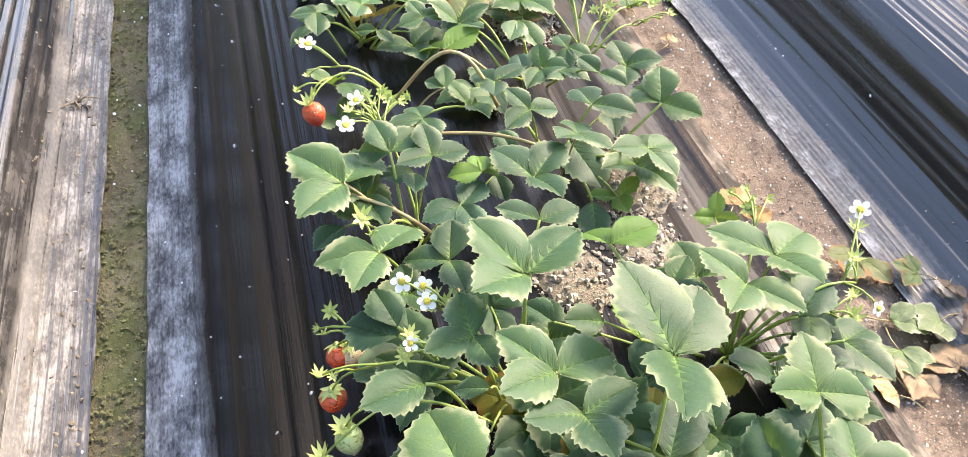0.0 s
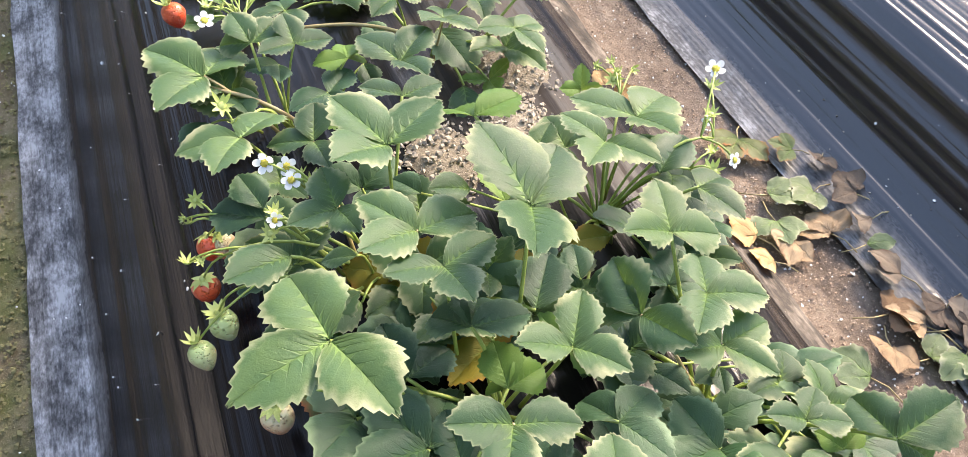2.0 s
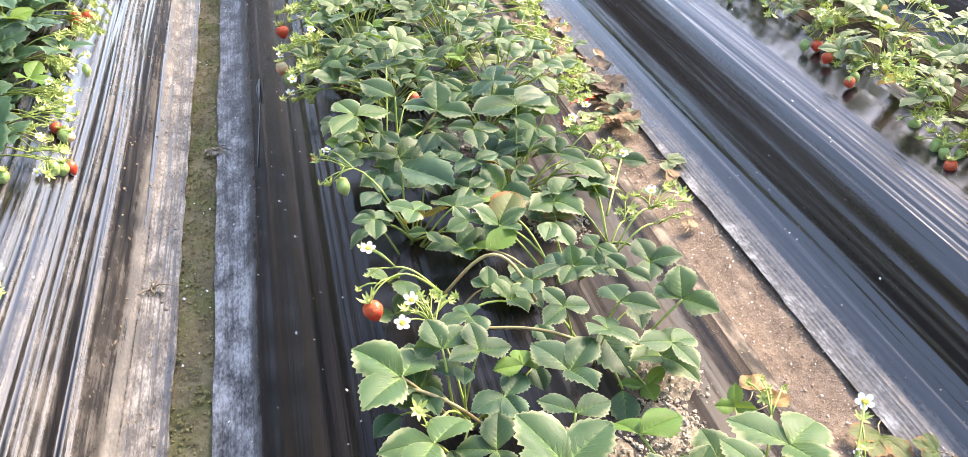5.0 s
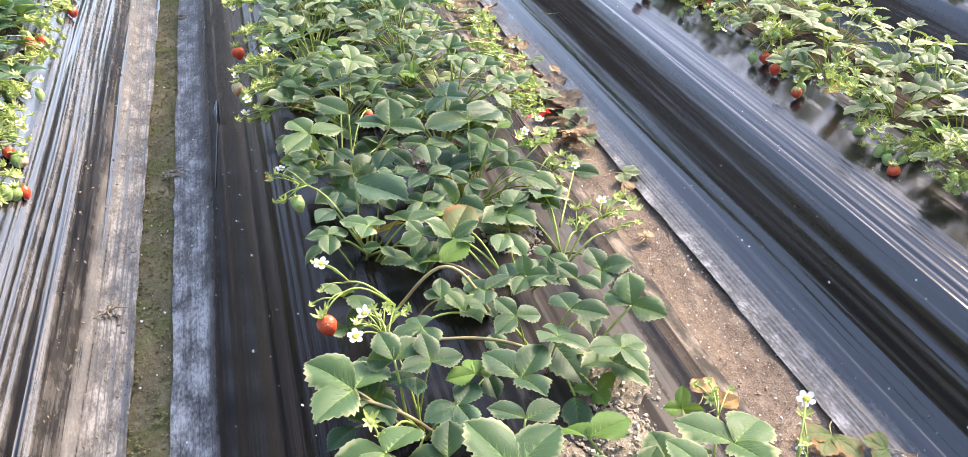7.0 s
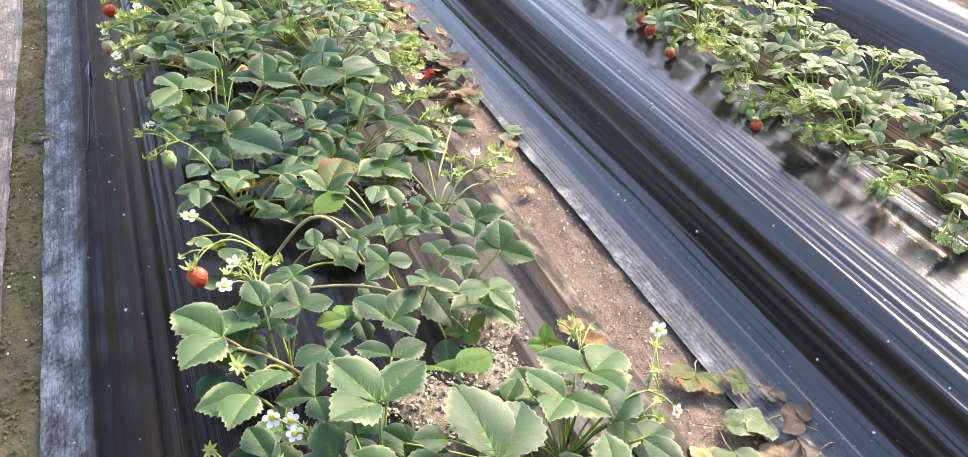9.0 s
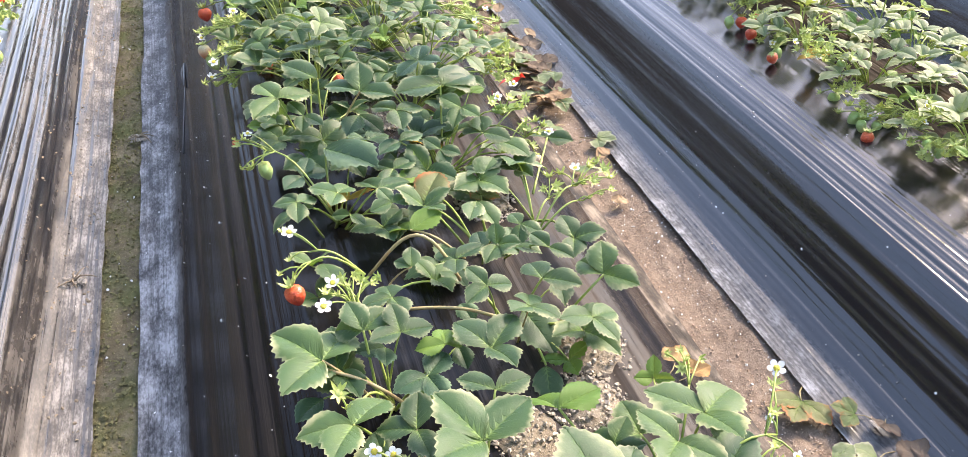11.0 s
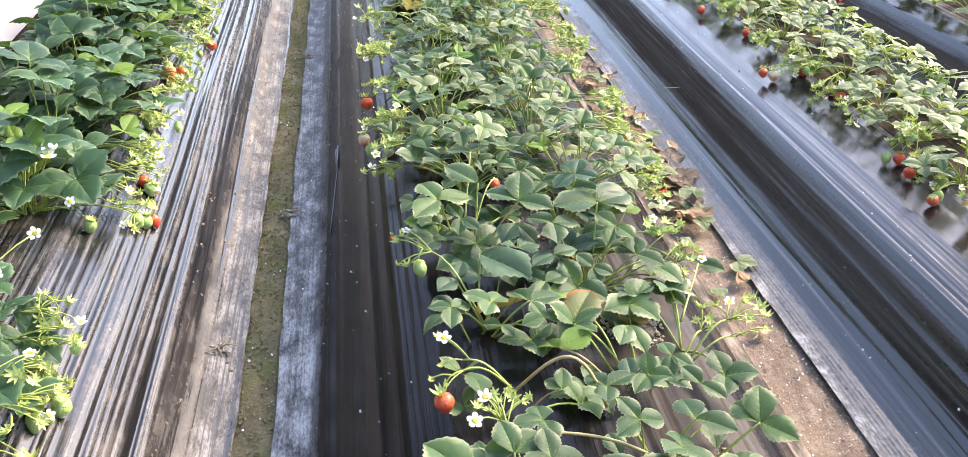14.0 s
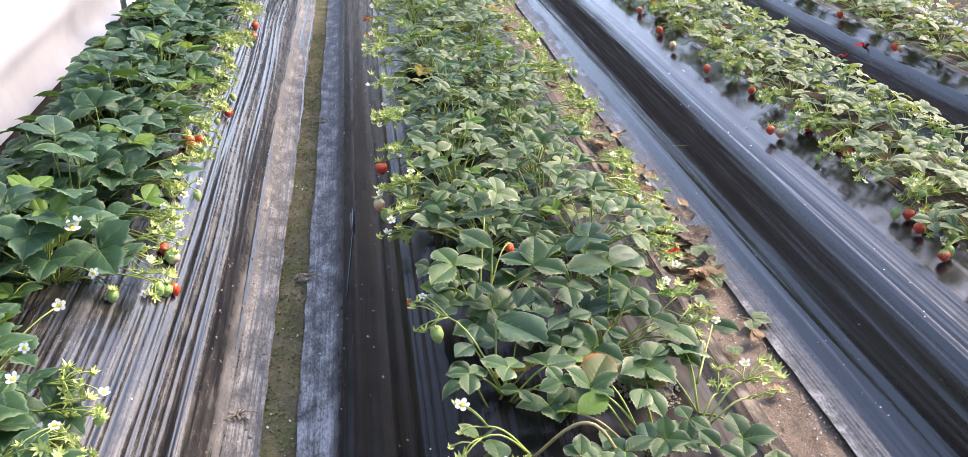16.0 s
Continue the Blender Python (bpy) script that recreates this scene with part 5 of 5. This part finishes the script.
def crumbs(name, mat, n, place, low, high, seed, flat=0.7):
    """Many small uneven lumps in one mesh; place gives each its x, y, z."""
    rnd = random.Random(seed)
    vs, fs = [], []
    for i in range(n):
        x, y, z = place(rnd)
        s = low + (high - low) * rnd.random() ** 2.5
        m = pose(x, y, z + s * 0.2, rnd.uniform(-40, 40), rnd.uniform(-40, 40), rnd.uniform(0, 360))
        o = len(vs)
        for d in ((1, 0, 0), (0, 1, 0), (-1, 0, 0), (0, -1, 0), (0, 0, flat), (0, 0, -flat), (0.7, 0.7, 0.4 * flat), (-0.7, 0.6, -0.3 * flat)):
            vs.append(tuple(m @ (Vector(d) * s * 0.5 * rnd.uniform(0.75, 1.25))))
        for f in ((0, 6, 4), (6, 1, 4), (1, 2, 4), (2, 3, 4), (3, 0, 4), (6, 0, 5), (1, 6, 5), (7, 1, 5), (2, 7, 5), (1, 7, 2), (3, 2, 5), (0, 3, 5)):
            fs.append(tuple(o + q for q in f))
    return mesh_of(name, vs, fs, mat, False)


def on_bed(bed, x0, x1, y0, y1):
    def place(rnd):
        x, y = rnd.uniform(x0, x1), y0 + (y1 - y0) * rnd.random() ** 1.2
        return x, y, height(bed, x)
    return place


def on_soil(x0, x1, y0, y1):
    def place(rnd):
        return rnd.uniform(x0, x1), y0 + (y1 - y0) * rnd.random() ** 1.3, -0.003
    return place


def stuff(name, me, label, category):
    return tagged(new(name, me), label, category, "", "stuff")


stuff("soil_grit", crumbs("soil_grit", M_GRIT, 9000, on_soil(0.945, 1.085, -1.4, 2.6), 0.001, 0.0055, 1), "loose brown soil grit and pale gravel in the furrow", "soil grit")
stuff("soil_crumbs", crumbs("soil_crumbs", M_MOSSY, 7000, on_soil(-0.075, 0.004, -1.2, 3.0), 0.0012, 0.009, 2), "dark mossy soil crumbs along the path", "soil crumbs")
stuff("pale_gravel", crumbs("pale_gravel", M_WHITE, 900, on_soil(0.945, 1.085, -1.4, 3.0), 0.002, 0.006, 3), "tiny white gravel bits on brown soil", "gravel")
stuff("white_bits", crumbs("white_bits", M_WHITE, 110, on_bed("middle", 0.01, 0.24, -1.3, 2.0), 0.0025, 0.006, 4, 0.3), "fallen white petal bits on black film", "petal bits")
stuff("white_bits", crumbs("white_bits", M_WHITE, 130, on_bed("right", 1.15, 1.5, -1.0, 3.0), 0.0025, 0.006, 5, 0.3), "fallen white petal bits on shiny black film", "petal bits")
stuff("white_bits", crumbs("white_bits", M_WHITE, 36, on_bed("left", -0.34, -0.07, -0.8, 2.6), 0.002, 0.006, 6, 0.3), "white specks scattered on pleated film", "petal bits")
stuff("white_bits", crumbs("white_bits", M_WHITE, 40, on_soil(-0.07, 0.0, -1.2, 3.0), 0.003, 0.008, 9, 0.5), "pale grains lying on mossy soil", "petal bits")
stuff("dirt_crumbs", crumbs("dirt_crumbs", M_ROOT, 1300, on_bed("left", -0.19, -0.07, -0.8, 2.6), 0.001, 0.009, 7, 0.4), "dry dirt crumbs on the dusty film edge", "dirt crumbs")
stuff("dirt_crumbs", crumbs("dirt_crumbs", M_CRUMB, 240, on_bed("middle", 0.86, 0.955, -1.3, 2.6), 0.001, 0.006, 8, 0.4), "dry dirt crumbs on the film edge", "dirt crumbs")
stuff("dirt_crumbs", crumbs("dirt_crumbs", M_CRUMB, 260, on_bed("right", 1.08, 1.20, -1.2, 2.6), 0.001, 0.005, 10, 0.4), "dry dirt crumbs on the film edge beside the furrow", "dirt crumbs")


def soil_mound(x, y, r, h, seed):
    """Grey sandy soil that has spilled from a planting hole on to the film."""
    rnd = random.Random(seed)
    vs, fs, seg, rings = [], [], 26, 8
    for i in range(rings + 1):
        s = i / rings
        for k in range(seg):
            a = 2 * math.pi * k / seg
            q = r * s * (1 + 0.25 * noise.noise((math.cos(a) * 1.4 + seed, math.sin(a) * 1.4, 0.3)))
            px, py = x + q * math.cos(a), y + q * math.sin(a) * 1.2
            z = height("middle", px) + h * (1 - s * s) + 0.005 * noise.noise((px * 90, py * 90, seed)) * (1 - s * 0.6) - 0.003 * s
            vs.append((px, py, z))
    for i in range(rings):
        for k in range(seg):
            a, b = i * seg + k, i * seg + (k + 1) % seg
            fs.append((a, a + seg, b + seg, b))
    ob = new("soil_mound", mesh_of("soil_mound", vs, fs, M_SOIL_HOLE))
    tagged(ob, "grey sandy soil spilled over the film at a planting hole", "soil mound", "spilled soil")

    def place(q):
        a, d = q.uniform(0, 6.28), r * 1.15 * math.sqrt(q.random())
        px, py = x + d * math.cos(a), y + d * math.sin(a) * 1.2
        return px, py, height("middle", px) + h * max(0.0, 1 - (d / r) ** 2)
    grains = part("loose_soil", crumbs("loose_soil", M_CRUMB, 420, place, 0.0015, 0.009, seed, 0.8), ob)
    tagged(grains, kind="stuff")


M_SOIL_HOLE = soil_material("soil_sandy", (0.10, 0.08, 0.06), (0.19, 0.16, 0.12), (0.31, 0.27, 0.21), None)
for i, (x, y, r, h) in enumerate(((0.635, -0.665, 0.06, 0.014), (0.595, -0.765, 0.045, 0.010), (0.50, -0.80, 0.05, 0.008), (0.60, -0.31, 0.045, 0.008), (0.42, -0.99, 0.05, 0.008), (0.50, 0.02, 0.05, 0.008))):
    soil_mound(x, y, r, h, 60 + i)


def fallen_leaf(x, y, z, head, size, tilt, mesh, label):
    """A leaf lying on the ground with a piece of its stalk."""
    m = leaf_pose((x, y, z), head, size, tilt, 0)
    ob = new("withered_leaf", mesh)
    ob.matrix_basis = m
    vs, fs = tube([Vector((0, 0, 0)), Vector((0.1, -0.4, 0.02)), Vector((0.05, -0.9, -0.05))], 0.02, 5)
    part("petiole", mesh_of("petiole", vs, fs, M_STEM_RED), ob)
    return tagged(ob, label, "withered leaf", "withered leaves")


rl = random.Random(5)
BROWN, PALE_GREEN, RUSTY = "brown curled withered strawberry leaf on the furrow soil", "fading green strawberry leaf lying on the soil", "half-dried leaf with a rusty red rim"
WILTED = {"R": (LEAVES_RUSTY, RUSTY), "P": (LEAVES_LIMP, PALE_GREEN), "D": (LEAVES_DRY[0::2], BROWN), "B": (LEAVES_DRY[1::2], BROWN), "Y": (LEAF_STRAW, "straw-coloured dried leaf at the foot of the bed")}
for x, y, kind, size in (
    (1.051, -0.648, "R", 0.062), (1.111, -0.705, "R", 0.04), (1.140, -0.741, "B", 0.032), (1.027, -0.768, "P", 0.05), (1.008, -0.818, "P", 0.052), (1.091, -0.790, "P", 0.045),
    (1.141, -0.820, "B", 0.05), (1.133, -0.870, "B", 0.05), (1.009, -0.858, "D", 0.045), (1.072, -0.865, "D", 0.05), (0.965, -0.834, "Y", 0.055), (1.099, -0.904, "P", 0.04),
    (0.962, -0.881, "Y", 0.04), (1.109, -0.966, "B", 0.05), (1.057, -1.010, "D", 0.055), (1.086, -1.046, "D", 0.055), (1.124, -1.065, "B", 0.06), (1.025, -1.055, "D", 0.045),
    (1.061, -1.086, "P", 0.045), (1.102, -1.102, "P", 0.05), (1.124, -1.036, "B", 0.045), (0.97, -1.083, "P", 0.055),
):
    forms, label = WILTED[kind]
    fallen_leaf(x, y, 0.010 + (height("right", x) if x > 1.08 else 0.0), rl.uniform(0, 360), size, rl.uniform(-8, 14), rl.choice(forms), label)
for x, y, size, mesh, label in (
    (1.054, 0.15, 0.045, LEAVES_DRY[2], BROWN), (1.069, 0.24, 0.05, LEAVES_LIMP[0], PALE_GREEN), (0.972, 0.10, 0.045, LEAVES_LIMP[2], PALE_GREEN), (1.03, 0.47, 0.06, LEAVES_LIMP[1], PALE_GREEN), (1.08, 0.66, 0.06, LEAVES_DRY[3], BROWN), (1.119, 0.817, 0.05, LEAVES_DRY[4], BROWN), (0.988, 0.45, 0.05, LEAVES_DRY[0], BROWN), (0.975, 0.52, 0.05, LEAVES_LIMP[0], PALE_GREEN),
    (1.00, 0.60, 0.05, LEAVES_DRY[1], BROWN), (1.03, 0.52, 0.045, LEAVES_DRY[2], BROWN), (1.06, 0.63, 0.05, LEAVES_DRY[0], BROWN), (1.045, 0.70, 0.05, LEAVES_LIMP[1], PALE_GREEN), (1.00, 0.74, 0.045, LEAVES_DRY[1], BROWN), (1.046, 0.816, 0.045, LEAVES_LIMP[2], PALE_GREEN),
    (1.02, 0.92, 0.05, LEAVES_DRY[2], BROWN), (1.0, 1.1, 0.05, LEAVES_DRY[0], BROWN), (1.01, 1.26, 0.05, LEAVES_DRY[1], BROWN), (0.99, 0.325, 0.045, LEAVES_LIMP[0], PALE_GREEN), (1.0, -0.037, 0.035, LEAVES_DRY[2], BROWN),
    (0.98, 1.5, 0.05, LEAVES_DRY[0], BROWN), (1.03, 1.75, 0.05, LEAVES_DRY[2], BROWN), (0.99, 2.1, 0.05, LEAVES_DRY[1], BROWN),
):
    fallen_leaf(x, y, 0.012 + (height("right", x) if x > 1.08 else 0.0), rl.uniform(0, 360), size, rl.uniform(-5, 12), mesh, label)
for i in range(46):
    x, y = rl.uniform(0.955, 1.075), 0.42 + 1.3 * rl.random() ** 1.6
    green = rl.random() < 0.36
    if x < 0.99 and y < 0.56:
        x += 0.05
    fallen_leaf(x, y, 0.018 + 0.012 * rl.random(), rl.uniform(0, 360), rl.uniform(0.04, 0.06), rl.uniform(-5, 20), rl.choice(LEAVES_LIMP if green else LEAVES_DRY), PALE_GREEN if green else BROWN)
for x, y in ((0.756, -0.695), (0.775, -0.71)):
    fallen_leaf(x, y, height("middle", x) + 0.02, rl.uniform(0, 360), 0.032, 10, LEAF_STRAW[0], "orange-brown dried leaf on the shoulder of the bed")
fallen_leaf(1.222, 1.145, height("right", 1.222) + 0.012, 100, 0.05, 0, trifoliate(131, 6, 2, M_DRY, 0.9, 0.1, 100, 0.35, 0, 1), "dark curled dry leaf on the wrinkled film")


def root_clump(x, y, z, r, seed):
    """A tangle of dry roots with earth clinging to it."""
    rnd = random.Random(seed)
    ob = new("root_clump", crumbs("root_clump", M_CRUMB, 90, lambda q: (q.uniform(-r, r) * 0.7, q.uniform(-r, r) * 0.5, 0.0), 0.003, 0.014, seed))
    ob.location = (x, y, z)
    for i in range(6):
        a = rnd.uniform(0, 6.28)
        d = Vector((math.cos(a), math.sin(a), 0)) * r * rnd.uniform(0.5, 1.5)
        n = Vector((-d.y, d.x, 0)) * rnd.uniform(-0.6, 0.6)
        vs, fs = tube([(0, 0, 0.004), d * 0.35 + Vector((0, 0, 0.012)), d * 0.75 + n * 0.6 + Vector((0, 0, 0.008)), d + n + Vector((0, 0, 0.002))], [0.0018, 0.0016, 0.0013, 0.0008], 5)
        part("root", mesh_of("root", vs, fs, M_ROOT), ob)
    return tagged(ob, "dry brown root clump with clinging earth beside the path", "root clump", "root clumps")


root_clump(-0.115, 0.005, 0.018, 0.03, 1)
root_clump(-0.005, 0.545, 0.010, 0.025, 2)
root_clump(0.012, 1.68, 0.010, 0.015, 3)


def ribbon(x, y, z, seed, label):
    """A short knotted strip of red plastic ribbon."""
    rnd = random.Random(seed)
    ob = thing("red_ribbon", (x, y, z), label, "ribbon", "red ribbons")
    for tail in (-1, 1):
        vs, fs = [], []
        for i in range(8):
            s = i / 7
            c = Vector((tail * 0.038 * s + 0.004 * math.sin(5 * s), 0.012 * s * tail * rnd.uniform(0.6, 1.2), 0.012 * math.sin(3 * s) + 0.004))
            tw = 1.8 * s * tail + seed
            n = Vector((0, math.cos(tw), math.sin(tw))) * 0.008
            vs += [tuple(c - n), tuple(c), tuple(c + n)]
        for i in range(7):
            fs += [(3 * i, 3 * i + 1, 3 * i + 4, 3 * i + 3), (3 * i + 1, 3 * i + 2, 3 * i + 5, 3 * i + 4)]
        part("ribbon_tail", mesh_of("ribbon_tail", vs, fs, M_RIBBON), ob)
    vs, fs = tube([(-0.006, 0, 0.004), (0, 0.001, 0.006), (0.006, 0, 0.004)], [0.004, 0.006, 0.004], 6)
    part("knot", mesh_of("knot", vs, fs, M_RIBBON), ob)
    return ob


ribbon(0.896, 0.385, 0.115, 1, "bright red plastic ribbon tied beside withered leaves")
ribbon(0.222, 1.98, height("middle", 0.222) + 0.004, 2, "red plastic ribbon at the rim of the bed")
ribbon(0.225, 2.21, height("middle", 0.225) + 0.004, 3, "red plastic ribbon at the rim of the bed")
ribbon(2.235, 1.98, height("far", 2.235) + 0.004, 4, "red plastic ribbon lying on shiny black film")
ribbon(2.285, 1.93, height("far", 2.285) + 0.004, 5, "red plastic ribbon lying on shiny black film")


# a drip clip with its thin tube on the slope of the middle bed
clip = thing("drip_clip", (0.118, 0.72, height("middle", 0.118)), "small grey plastic drip clip on a thin tube, lying on film", "drip clip")
vs, fs = tube([(-0.002, -0.07, 0.004), (0.0, -0.02, 0.005), (0.001, 0.035, 0.005), (0.002, 0.06, 0.005)], [0.002, 0.003, 0.003, 0.002], 8)
part("clip_body", mesh_of("clip_body", vs, fs, M_TUBE), clip)
for s in (-1, 1):
    vs, fs = tube([(s * 0.004, -0.045, 0.003), (s * 0.006, 0.0, 0.004), (s * 0.003, 0.04, 0.003)], 0.0014, 6)
    part("clip_wing", mesh_of("clip_wing", vs, fs, M_TUBE), clip)
pts = [(0.118 - 0.003 * i, 0.65 - 0.045 * i, 0.0) for i in range(7)]
pts = [(x - 0.118, y - 0.72, height("middle", x) + 0.001 - clip.location.z) for x, y, q in pts]
vs, fs = tube(pts, 0.0014, 6)
part("tube", mesh_of("tube", vs, fs, M_TUBE), clip)

# a steel post by the side curtain
post = thing("greenhouse_post", (-0.90, 2.77, 0.0), "thin grey-green steel post standing before the white curtain", "post")
vs, fs = tube([(0, 0, -0.02), (0, 0, 1.0), (0, 0, 2.2)], 0.013, 14)
part("pipe", mesh_of("pipe", vs, fs, M_PIPE), post)
vs, fs = tube([(0, 0, 1.18), (0, 0, 1.24)], 0.018, 14)
part("sleeve", mesh_of("sleeve", vs, fs, M_PIPE), post)
